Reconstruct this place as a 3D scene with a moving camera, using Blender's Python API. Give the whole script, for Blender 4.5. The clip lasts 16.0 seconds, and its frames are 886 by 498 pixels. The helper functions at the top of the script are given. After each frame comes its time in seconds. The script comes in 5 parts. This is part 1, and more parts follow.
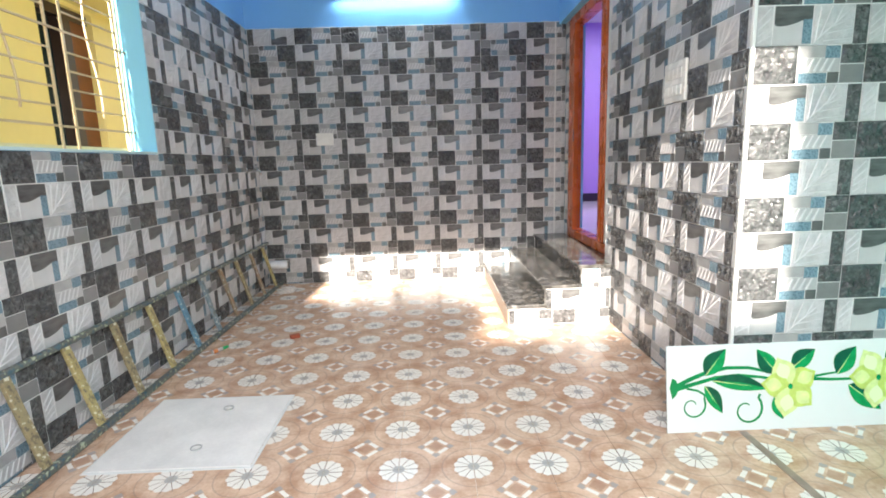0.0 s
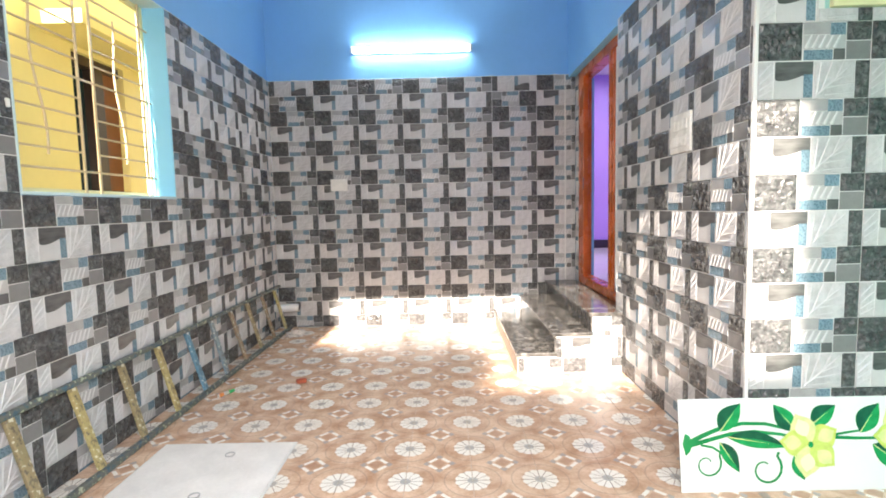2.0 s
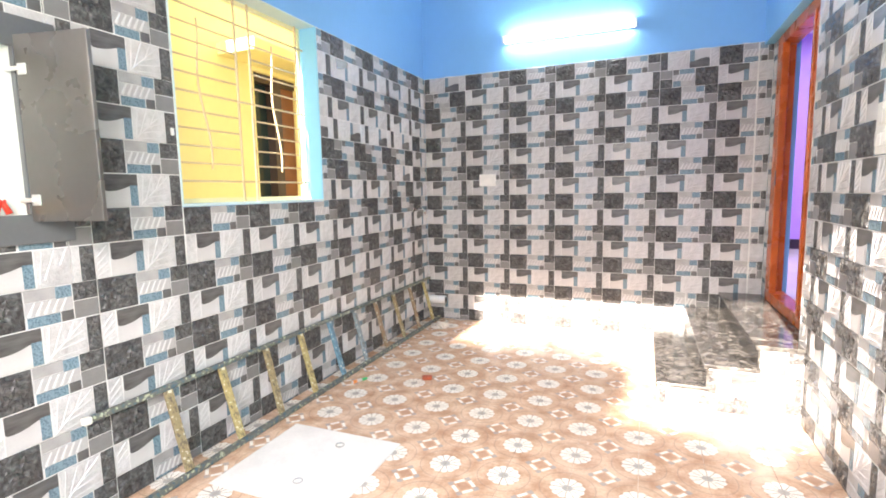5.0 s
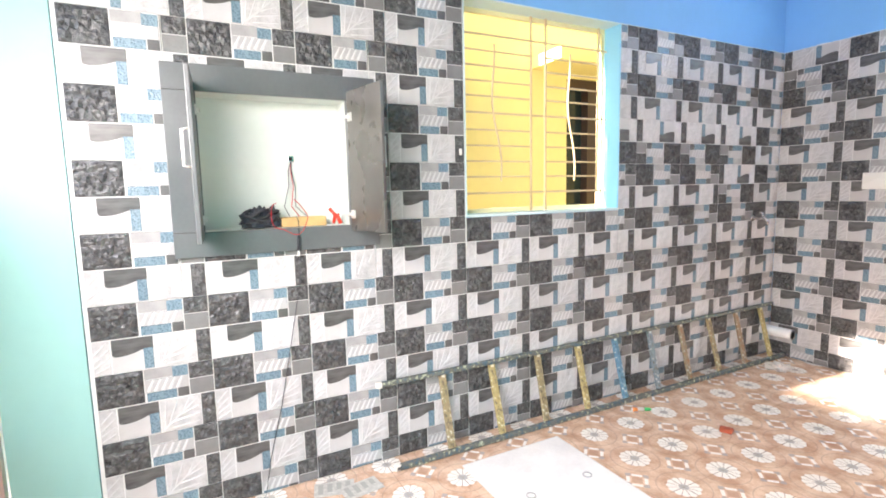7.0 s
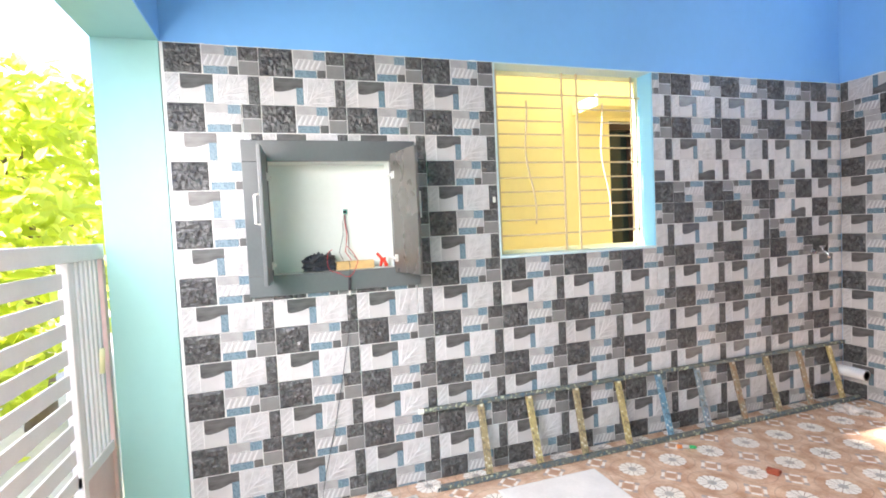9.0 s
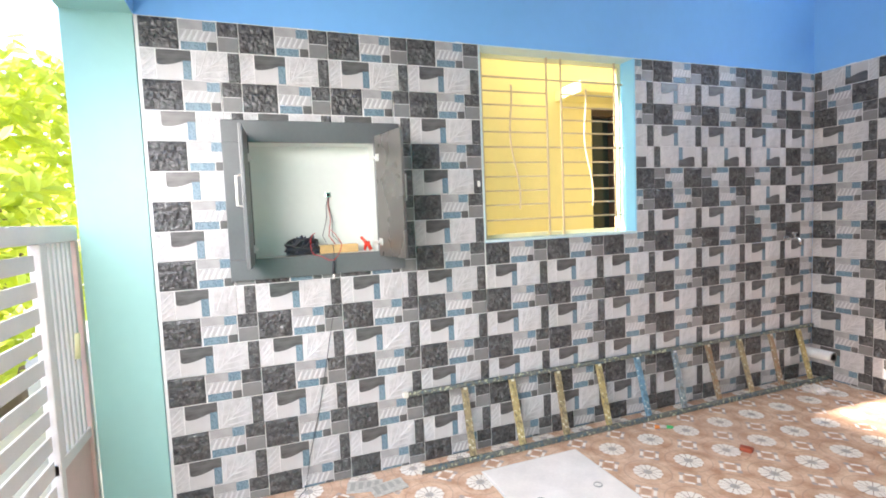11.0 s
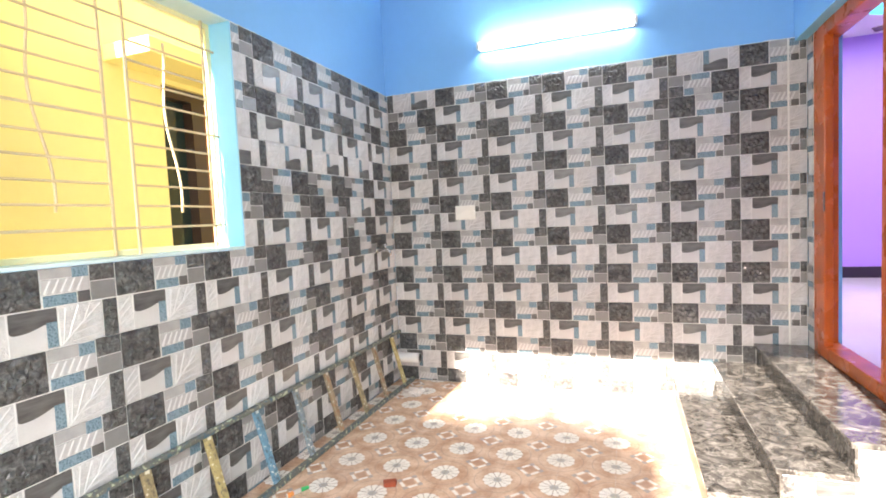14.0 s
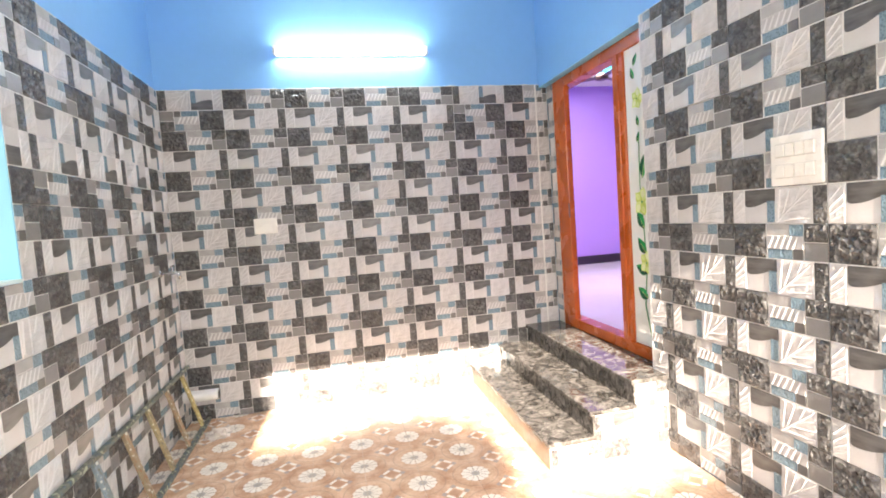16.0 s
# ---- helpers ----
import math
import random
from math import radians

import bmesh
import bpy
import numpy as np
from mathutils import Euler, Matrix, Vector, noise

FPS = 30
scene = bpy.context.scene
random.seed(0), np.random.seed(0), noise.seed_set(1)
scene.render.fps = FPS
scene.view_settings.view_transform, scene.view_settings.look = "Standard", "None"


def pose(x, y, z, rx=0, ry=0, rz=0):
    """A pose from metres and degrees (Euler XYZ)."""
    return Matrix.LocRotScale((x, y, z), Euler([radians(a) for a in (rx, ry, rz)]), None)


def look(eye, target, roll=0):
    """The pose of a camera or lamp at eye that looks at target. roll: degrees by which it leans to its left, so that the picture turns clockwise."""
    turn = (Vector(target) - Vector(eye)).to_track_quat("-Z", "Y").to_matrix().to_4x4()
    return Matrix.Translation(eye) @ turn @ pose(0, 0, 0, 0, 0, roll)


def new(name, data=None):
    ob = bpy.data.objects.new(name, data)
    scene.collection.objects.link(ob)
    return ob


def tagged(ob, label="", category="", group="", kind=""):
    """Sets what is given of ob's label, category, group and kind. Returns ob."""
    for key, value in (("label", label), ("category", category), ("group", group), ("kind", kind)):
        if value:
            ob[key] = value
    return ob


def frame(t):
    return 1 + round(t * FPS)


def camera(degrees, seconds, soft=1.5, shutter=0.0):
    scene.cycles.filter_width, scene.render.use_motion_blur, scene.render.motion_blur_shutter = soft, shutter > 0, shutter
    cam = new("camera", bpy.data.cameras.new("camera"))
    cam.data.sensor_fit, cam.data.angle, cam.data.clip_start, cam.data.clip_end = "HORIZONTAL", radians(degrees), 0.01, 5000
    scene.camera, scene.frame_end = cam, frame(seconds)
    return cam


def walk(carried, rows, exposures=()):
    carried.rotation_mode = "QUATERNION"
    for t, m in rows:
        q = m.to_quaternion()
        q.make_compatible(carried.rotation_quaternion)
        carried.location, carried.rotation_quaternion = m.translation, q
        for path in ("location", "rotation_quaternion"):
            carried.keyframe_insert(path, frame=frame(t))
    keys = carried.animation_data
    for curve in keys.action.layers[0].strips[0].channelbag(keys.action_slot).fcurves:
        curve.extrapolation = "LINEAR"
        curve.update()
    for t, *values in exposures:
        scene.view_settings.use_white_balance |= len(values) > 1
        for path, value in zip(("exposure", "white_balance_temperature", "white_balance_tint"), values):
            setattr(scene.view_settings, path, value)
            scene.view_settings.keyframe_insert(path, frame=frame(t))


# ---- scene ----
cam = camera(83.9, 16.0, 1.8)
PATH = [
    (0, (1.755, -0.228, 1.225), (1.793, 1.741, 0.878), -1.8),
    (0.5, (1.755, -0.24, 1.245), (1.81, 1.753, 1.087), -1.4),
    (1, (1.758, -0.231, 1.24), (1.81, 1.764, 1.114), -1.1),
    (1.5, (1.764, -0.235, 1.234), (1.783, 1.76, 1.092), -1.2),
    (2, (1.791, -0.237, 1.235), (1.777, 1.756, 1.067), -1.3),
    (2.5, (1.845, -0.246, 1.23), (1.795, 1.745, 1.045), -1.2),
    (3, (1.895, -0.178, 1.236), (1.812, 1.81, 1.035), -0.8),
    (5.5, (2.213, 0.108, 1.412), (1.182, 1.804, 1.165), -1.5),
    (6, (2.216, 0.254, 1.432), (0.89, 1.731, 1.179), -1.8),
    (6.5, (2.254, 0.351, 1.462), (0.67, 1.546, 1.211), -1.9),
    (7, (2.479, 0.431, 1.485), (0.709, 1.333, 1.252), -1.3),
    (7.5, (2.756, 0.509, 1.531), (0.903, 1.237, 1.335), -1.4),
    (8, (2.846, 0.549, 1.548), (0.952, 1.181, 1.426), -2.5),
    (10.5, (2.858, 0.526, 1.541), (0.957, 1.143, 1.47), -2.8),
    (11, (2.834, 0.512, 1.525), (0.963, 1.205, 1.383), -2.4),
    (11.5, (2.719, 0.495, 1.504), (0.918, 1.352, 1.364), -2.7),
    (12, (2.545, 0.489, 1.494), (0.865, 1.566, 1.36), -2.9),
    (12.5, (2.419, 0.606, 1.475), (0.93, 1.935, 1.348), -2.7),
    (13, (2.322, 0.818, 1.466), (1.083, 2.383, 1.35), -2.6),
    (13.5, (2.164, 0.904, 1.45), (1.192, 2.647, 1.329), -2.6),
    (14, (1.961, 0.88, 1.439), (1.27, 2.753, 1.32), -2.7),
    (14.5, (1.789, 0.802, 1.44), (1.391, 2.758, 1.322), -3.1),
    (15, (1.617, 0.785, 1.456), (1.525, 2.78, 1.343), -3.7),
    (15.5, (1.363, 0.839, 1.475), (1.585, 2.823, 1.356), -4.4),
    (16, (1.228, 0.795, 1.478), (1.646, 2.746, 1.34), -4.1),
]
EXPOSURES = [(0.0, 2.06, 6600, 11), (1.5, 2.17, 6800, 14), (2.2, 2.3, 7000, 14), (3.2, 2.46, 7050, 15), (5.3, 2.82, 7050, 17), (8.2, 2.76, 6800, 19), (10.3, 2.42, 6750, 19), (11.5, 2.62, 6850, 18), (12.5, 2.84, 7000, 18), (14.0, 2.84, 7150, 16), (16.0, 2.84, 7500, 17)]
SKY, SUN, TUBE, HALL, HALL_W, PORCH = 0.15, 5.0, 9.0, 1.5, 20.0, 15.2
walk(cam, [(t, look(eye, target, roll)) for t, eye, target, roll in PATH], EXPOSURES)

# ---- world and sun ----
SUN_WAY = Vector((0.057, 1.0, -0.435)).normalized()
world = bpy.data.worlds.new("sky")
scene.world = world
world.use_nodes = True
wn = world.node_tree.nodes
sky = wn.new("ShaderNodeTexSky")
sky.sky_type = "NISHITA"
sky.sun_disc = False
sky.sun_elevation = math.asin(-SUN_WAY.z)
sky.sun_rotation = math.atan2(-SUN_WAY.x, -SUN_WAY.y)
world.node_tree.links.new(sky.outputs[0], wn["Background"].inputs[0])
wn["Background"].inputs[1].default_value = SKY

sun = new("sun", bpy.data.lights.new("sun", "SUN"))
sun.data.energy, sun.data.angle, sun.data.color = SUN, radians(0.5), (1.0, 0.93, 0.82)
sun.matrix_world = look((0, 0, 0), SUN_WAY)
# added area lamp in the gate opening, standing in for sky light
porch = new("gate_sky_fill", bpy.data.lights.new("gate_sky_fill", "AREA"))
porch.data.shape, porch.data.size, porch.data.size_y, porch.data.energy, porch.data.color = "RECTANGLE", 1.45, 0.92, PORCH, (1.0, 0.97, 0.93)
porch.matrix_world = look((1.74, -0.29, 2.07), (1.40, 1.0, 0.85))

# ---- materials ----


def material(name, colour, rough=0.5, metal=0.0, noise_scale=0.0, vary=0.0, bump=0.0, bump_scale=80.0, coat=0.0, random_shade=0.0):
    """A principled surface: broad stains, fine grain and a little relief."""
    m = bpy.data.materials.new(name)
    m.use_nodes = True
    nt = m.node_tree
    b = nt.nodes["Principled BSDF"]
    b.inputs["Roughness"].default_value, b.inputs["Metallic"].default_value = rough, metal
    b.inputs["Coat Weight"].default_value = coat
    b.inputs["Base Color"].default_value = (*colour, 1)
    tc = nt.nodes.new("ShaderNodeTexCoord")
    if vary:
        a, c = nt.nodes.new("ShaderNodeTexNoise"), nt.nodes.new("ShaderNodeTexNoise")
        a.inputs["Scale"].default_value, a.inputs["Detail"].default_value = noise_scale, 5
        c.inputs["Scale"].default_value, c.inputs["Detail"].default_value = noise_scale * 14, 3
        mix = nt.nodes.new("ShaderNodeMath")
        mix.operation = "MULTIPLY_ADD"
        mix.inputs[1].default_value = 0.35
        ramp = nt.nodes.new("ShaderNodeMapRange")
        ramp.inputs[1].default_value, ramp.inputs[2].default_value = 0.4, 0.95
        ramp.inputs[3].default_value, ramp.inputs[4].default_value = 1 - vary, 1 + vary
        nt.links.new(tc.outputs["Object"], a.inputs["Vector"])
        nt.links.new(tc.outputs["Object"], c.inputs["Vector"])
        nt.links.new(c.outputs[0], mix.inputs[0])
        nt.links.new(a.outputs[0], mix.inputs[2])
        nt.links.new(mix.outputs[0], ramp.inputs[0])
        hsv = nt.nodes.new("ShaderNodeHueSaturation")
        hsv.inputs["Color"].default_value = (*colour, 1)
        last = ramp.outputs[0]
        if random_shade:
            info = nt.nodes.new("ShaderNodeObjectInfo")
            r = nt.nodes.new("ShaderNodeMapRange")
            r.inputs[3].default_value, r.inputs[4].default_value = 1 - random_shade, 1 + random_shade
            nt.links.new(info.outputs["Random"], r.inputs[0])
            mul = nt.nodes.new("ShaderNodeMath")
            mul.operation = "MULTIPLY"
            nt.links.new(last, mul.inputs[0])
            nt.links.new(r.outputs[0], mul.inputs[1])
            last = mul.outputs[0]
        nt.links.new(last, hsv.inputs["Value"])
        nt.links.new(hsv.outputs[0], b.inputs["Base Color"])
        rr = nt.nodes.new("ShaderNodeMapRange")
        rr.inputs[3].default_value, rr.inputs[4].default_value = max(rough - 0.06, 0.02), min(rough + 0.1, 1)
        nt.links.new(a.outputs[0], rr.inputs[0])
        nt.links.new(rr.outputs[0], b.inputs["Roughness"])
    if bump:
        n = nt.nodes.new("ShaderNodeTexNoise")
        n.inputs["Scale"].default_value, n.inputs["Detail"].default_value = bump_scale, 6
        bp = nt.nodes.new("ShaderNodeBump")
        bp.inputs["Strength"].default_value, bp.inputs["Distance"].default_value = bump, 0.01
        nt.links.new(tc.outputs["Object"], n.inputs["Vector"])
        nt.links.new(n.outputs[0], bp.inputs["Height"])
        nt.links.new(bp.outputs[0], b.inputs["Normal"])
    return m


def nodes_of(m):
    return m.node_tree, m.node_tree.nodes["Principled BSDF"]


def ridged(name, colour, dark, kind, scale, angle, rough, strength, distort=2.0, relief=0.004):
    """A printed and embossed tile face: bands of relief, with paint a little darker in the hollows."""
    m = material(name, colour, rough)
    nt, b = nodes_of(m)
    tc = nt.nodes.new("ShaderNodeTexCoord")
    mp = nt.nodes.new("ShaderNodeMapping")
    mp.inputs["Rotation"].default_value = (0, radians(angle), 0)
    nt.links.new(tc.outputs["Object"], mp.inputs["Vector"])
    if kind == "wave":
        w = nt.nodes.new("ShaderNodeTexWave")
        w.inputs["Scale"].default_value, w.inputs["Distortion"].default_value = scale, distort
        w.inputs["Detail"].default_value, w.inputs["Detail Scale"].default_value = 1.5, 0.7
        out = w.outputs["Fac"]
    elif kind == "cells":
        w = nt.nodes.new("ShaderNodeTexVoronoi")
        w.inputs["Scale"].default_value = scale
        out = w.outputs["Distance"]
    else:
        w = nt.nodes.new("ShaderNodeTexNoise")
        w.inputs["Scale"].default_value, w.inputs["Detail"].default_value, w.inputs["Roughness"].default_value = scale, 7, 0.65
        out = w.outputs[0]
    nt.links.new(mp.outputs[0], w.inputs["Vector"])
    ramp = nt.nodes.new("ShaderNodeValToRGB")
    e = ramp.color_ramp.elements
    e[0].position, e[1].position = (0.38, 0.64) if kind == "noise" else (0.05, 0.6)
    e[0].color, e[1].color = (*dark, 1), (*colour, 1)
    nt.links.new(out, ramp.inputs[0])
    info = nt.nodes.new("ShaderNodeObjectInfo")
    r = nt.nodes.new("ShaderNodeMapRange")
    r.inputs[3].default_value, r.inputs[4].default_value = 0.9, 1.1
    nt.links.new(info.outputs["Random"], r.inputs[0])
    hsv = nt.nodes.new("ShaderNodeHueSaturation")
    nt.links.new(ramp.outputs[0], hsv.inputs["Color"])
    nt.links.new(r.outputs[0], hsv.inputs["Value"])
    nt.links.new(hsv.outputs[0], b.inputs["Base Color"])
    bp = nt.nodes.new("ShaderNodeBump")
    bp.inputs["Strength"].default_value, bp.inputs["Distance"].default_value = strength, relief
    nt.links.new(out, bp.inputs["Height"])
    nt.links.new(bp.outputs[0], b.inputs["Normal"])
    return m


def rock(name, dark, mid, fleck, scale, rough):
    """Split stone: grey, darker where the relief noise is low, with pale flecks where it is high."""
    m = material(name, mid, rough)
    nt, b = nodes_of(m)
    tc = nt.nodes.new("ShaderNodeTexCoord")
    big, fine = nt.nodes.new("ShaderNodeTexNoise"), nt.nodes.new("ShaderNodeTexNoise")
    big.inputs["Scale"].default_value, big.inputs["Detail"].default_value, big.inputs["Distortion"].default_value = scale, 6, 0.8
    fine.inputs["Scale"].default_value, fine.inputs["Detail"].default_value = scale * 2.6, 3
    info = nt.nodes.new("ShaderNodeObjectInfo")
    shift = nt.nodes.new("ShaderNodeVectorMath")
    shift.operation = "ADD"
    nt.links.new(tc.outputs["Object"], shift.inputs[0])
    nt.links.new(info.outputs["Random"], shift.inputs[1])
    for n in (big, fine):
        nt.links.new(shift.outputs[0], n.inputs["Vector"])
    mix = nt.nodes.new("ShaderNodeMath")
    mix.operation = "MULTIPLY_ADD"
    mix.inputs[1].default_value = 0.30
    half = nt.nodes.new("ShaderNodeMath")
    half.operation = "MULTIPLY"
    half.inputs[1].default_value = 0.70
    nt.links.new(big.outputs[0], half.inputs[0])
    nt.links.new(fine.outputs[0], mix.inputs[0])
    nt.links.new(half.outputs[0], mix.inputs[2])
    ramp = nt.nodes.new("ShaderNodeValToRGB")
    e = ramp.color_ramp.elements
    e[0].position, e[0].color = 0.36, (*dark, 1)
    e[1].position, e[1].color = 0.52, (*mid, 1)
    q = e.new(0.66)
    q.color = (*fleck, 1)
    nt.links.new(mix.outputs[0], ramp.inputs[0])
    nt.links.new(ramp.outputs[0], b.inputs["Base Color"])
    bp = nt.nodes.new("ShaderNodeBump")
    bp.inputs["Strength"].default_value, bp.inputs["Distance"].default_value = 1.0, 0.012
    nt.links.new(mix.outputs[0], bp.inputs["Height"])
    nt.links.new(bp.outputs[0], b.inputs["Normal"])
    return m


def streaked(name, dark, light, rough):
    """Cloudy print drawn out along the tile."""
    m = material(name, light, rough)
    nt, b = nodes_of(m)
    tc, mp, n = nt.nodes.new("ShaderNodeTexCoord"), nt.nodes.new("ShaderNodeMapping"), nt.nodes.new("ShaderNodeTexNoise")
    mp.inputs["Scale"].default_value = (9, 9, 46)
    n.inputs["Scale"].default_value, n.inputs["Detail"].default_value = 1.0, 4
    nt.links.new(tc.outputs["Object"], mp.inputs["Vector"])
    nt.links.new(mp.outputs[0], n.inputs["Vector"])
    ramp = nt.nodes.new("ShaderNodeValToRGB")
    e = ramp.color_ramp.elements
    e[0].position, e[1].position = 0.34, 0.66
    e[0].color, e[1].color = (*dark, 1), (*light, 1)
    nt.links.new(n.outputs[0], ramp.inputs[0])
    nt.links.new(ramp.outputs[0], b.inputs["Base Color"])
    return m


def marble(name):
    """Black polished granite with grey clouds and thin pale veins."""
    m = material(name, (0.05, 0.05, 0.05), 0.14)
    nt, b = nodes_of(m)
    tc = nt.nodes.new("ShaderNodeTexCoord")
    ramps = []
    for scale, detail, bend, stops in ((11, 7, 1.4, ((0.36, 0.026), (0.54, 0.080), (0.74, 0.19))), (7, 6, 2.2, ((0.470, 0.0), (0.50, 0.34), (0.530, 0.0)))):
        n = nt.nodes.new("ShaderNodeTexNoise")
        n.inputs["Scale"].default_value, n.inputs["Detail"].default_value, n.inputs["Distortion"].default_value = scale, detail, bend
        nt.links.new(tc.outputs["Object"], n.inputs["Vector"])
        ramp = nt.nodes.new("ShaderNodeValToRGB")
        e = ramp.color_ramp.elements
        e.new(0.5)
        for el, (at, v) in zip(e, stops):
            el.position, el.color = at, (v, v * 0.95, v * 0.90, 1)
        nt.links.new(n.outputs[0], ramp.inputs[0])
        ramps.append(ramp)
    mx = nt.nodes.new("ShaderNodeMix")
    mx.data_type, mx.blend_type = "RGBA", "ADD"
    mx.inputs["Factor"].default_value = 0.25
    nt.links.new(ramps[0].outputs[0], mx.inputs["A"])
    nt.links.new(ramps[1].outputs[0], mx.inputs["B"])
    nt.links.new(mx.outputs["Result"], b.inputs["Base Color"])
    return m


def glow(name, colour, strength):
    m = bpy.data.materials.new(name)
    m.use_nodes = True
    b = m.node_tree.nodes["Principled BSDF"]
    b.inputs["Base Color"].default_value = (*colour, 1)
    b.inputs["Emission Color"].default_value, b.inputs["Emission Strength"].default_value = (*colour, 1), strength
    return m


def floor_print(name, size):
    """A printed floor tile: round white rosettes at its corners, a ring of four white bars in its middle, on mottled brown."""
    m = material(name, (0.42, 0.27, 0.19), 0.28)
    nt, b = nodes_of(m)

    def math_node(op, a, c=0.0, d=0.0):
        n = nt.nodes.new("ShaderNodeMath")
        n.operation = op
        for i, v in enumerate((a, c, d)):
            if isinstance(v, (int, float)):
                n.inputs[i].default_value = v
            else:
                nt.links.new(v, n.inputs[i])
        return n.outputs[0]

    tc = nt.nodes.new("ShaderNodeTexCoord")
    sep = nt.nodes.new("ShaderNodeSeparateXYZ")
    nt.links.new(tc.outputs["Object"], sep.inputs[0])
    x, y = sep.outputs[0], sep.outputs[1]
    ax, ay = math_node("ABSOLUTE", x), math_node("ABSOLUTE", y)
    cx, cy = math_node("SUBTRACT", size / 2, ax), math_node("SUBTRACT", size / 2, ay)
    r = math_node("SQRT", math_node("ADD", math_node("MULTIPLY", cx, cx), math_node("MULTIPLY", cy, cy)))
    ang = math_node("ARCTAN2", cy, cx)
    spoke = math_node("ABSOLUTE", math_node("SUBTRACT", math_node("FRACT", math_node("MULTIPLY_ADD", ang, 12 / (2 * math.pi), 0.5)), 0.5))
    gap = math_node("GREATER_THAN", math_node("MULTIPLY", spoke, r), 0.0030)
    rosette = math_node("MULTIPLY", math_node("LESS_THAN", r, math_node("MULTIPLY_ADD", spoke, 0.016, 0.074)), gap)
    core = math_node("LESS_THAN", r, 0.024)
    ring = math_node("LESS_THAN", math_node("ABSOLUTE", math_node("SUBTRACT", r, 0.128)), 0.003)
    joint = math_node("MULTIPLY", math_node("LESS_THAN", math_node("MULTIPLY", spoke, r), 0.0024), math_node("MULTIPLY", math_node("GREATER_THAN", r, 0.026), math_node("LESS_THAN", r, 0.086)))
    s = math_node("ADD", ax, ay)
    d = math_node("ABSOLUTE", math_node("SUBTRACT", ax, ay))
    bar = math_node("MULTIPLY", math_node("LESS_THAN", math_node("ABSOLUTE", math_node("SUBTRACT", s, 0.062)), 0.0125), math_node("LESS_THAN", d, 0.036))
    tip = math_node("MULTIPLY", math_node("LESS_THAN", math_node("ABSOLUTE", math_node("SUBTRACT", s, 0.066)), 0.014), math_node("GREATER_THAN", d, 0.042))
    centre = math_node("LESS_THAN", s, 0.036)
    big, fine = nt.nodes.new("ShaderNodeTexNoise"), nt.nodes.new("ShaderNodeTexNoise")
    big.inputs["Scale"].default_value, big.inputs["Detail"].default_value = 9, 6
    fine.inputs["Scale"].default_value, fine.inputs["Detail"].default_value = 70, 5
    geo = nt.nodes.new("ShaderNodeNewGeometry")
    nt.links.new(geo.outputs["Position"], big.inputs["Vector"])
    nt.links.new(geo.outputs["Position"], fine.inputs["Vector"])
    mott = math_node("MULTIPLY_ADD", fine.outputs[0], 0.25, math_node("MULTIPLY", big.outputs[0], 0.75))
    ramp = nt.nodes.new("ShaderNodeValToRGB")
    e = ramp.color_ramp.elements
    e[0].position, e[1].position = 0.36, 0.62
    e[0].color, e[1].color = FLOOR_DARK, FLOOR_LIGHT
    nt.links.new(mott, ramp.inputs[0])
    last = ramp.outputs[0]
    for mask, colour, weight in ((ring, (0.22, 0.18, 0.16, 1), 0.32), (joint, (0.20, 0.17, 0.15, 1), 0.8), (tip, (0.36, 0.36, 0.36, 1), 0.75), (centre, (0.42, 0.22, 0.145, 1), 0.55), (bar, (0.90, 0.86, 0.80, 1), 0.95), (rosette, (0.90, 0.87, 0.81, 1), 0.95), (core, (0.40, 0.40, 0.39, 1), 0.85)):
        mx = nt.nodes.new("ShaderNodeMix")
        mx.data_type = "RGBA"
        mx.inputs["B"].default_value = colour
        nt.links.new(math_node("MULTIPLY", mask, weight), mx.inputs["Factor"])
        nt.links.new(last, mx.inputs["A"])
        last = mx.outputs["Result"]
    dust = nt.nodes.new("ShaderNodeTexNoise")
    dust.inputs["Scale"].default_value, dust.inputs["Detail"].default_value = 1.7, 7
    nt.links.new(geo.outputs["Position"], dust.inputs["Vector"])
    dm = nt.nodes.new("ShaderNodeMapRange")
    dm.inputs[1].default_value, dm.inputs[2].default_value, dm.inputs[3].default_value, dm.inputs[4].default_value = 0.45, 0.75, 0.0, 0.25
    nt.links.new(dust.outputs[0], dm.inputs[0])
    mx = nt.nodes.new("ShaderNodeMix")
    mx.data_type = "RGBA"
    mx.inputs["B"].default_value = (0.60, 0.47, 0.38, 1)
    nt.links.new(dm.outputs[0], mx.inputs["Factor"])
    nt.links.new(last, mx.inputs["A"])
    nt.links.new(mx.outputs["Result"], b.inputs["Base Color"])
    rr = nt.nodes.new("ShaderNodeMapRange")
    rr.inputs[3].default_value, rr.inputs[4].default_value = 0.12, 0.34
    nt.links.new(dust.outputs[0], rr.inputs[0])
    nt.links.new(rr.outputs[0], b.inputs["Roughness"])
    bp = nt.nodes.new("ShaderNodeBump")
    bp.inputs["Strength"].default_value, bp.inputs["Distance"].default_value = 0.12, 0.003
    nt.links.new(fine.outputs[0], bp.inputs["Height"])
    nt.links.new(bp.outputs[0], b.inputs["Normal"])
    return m


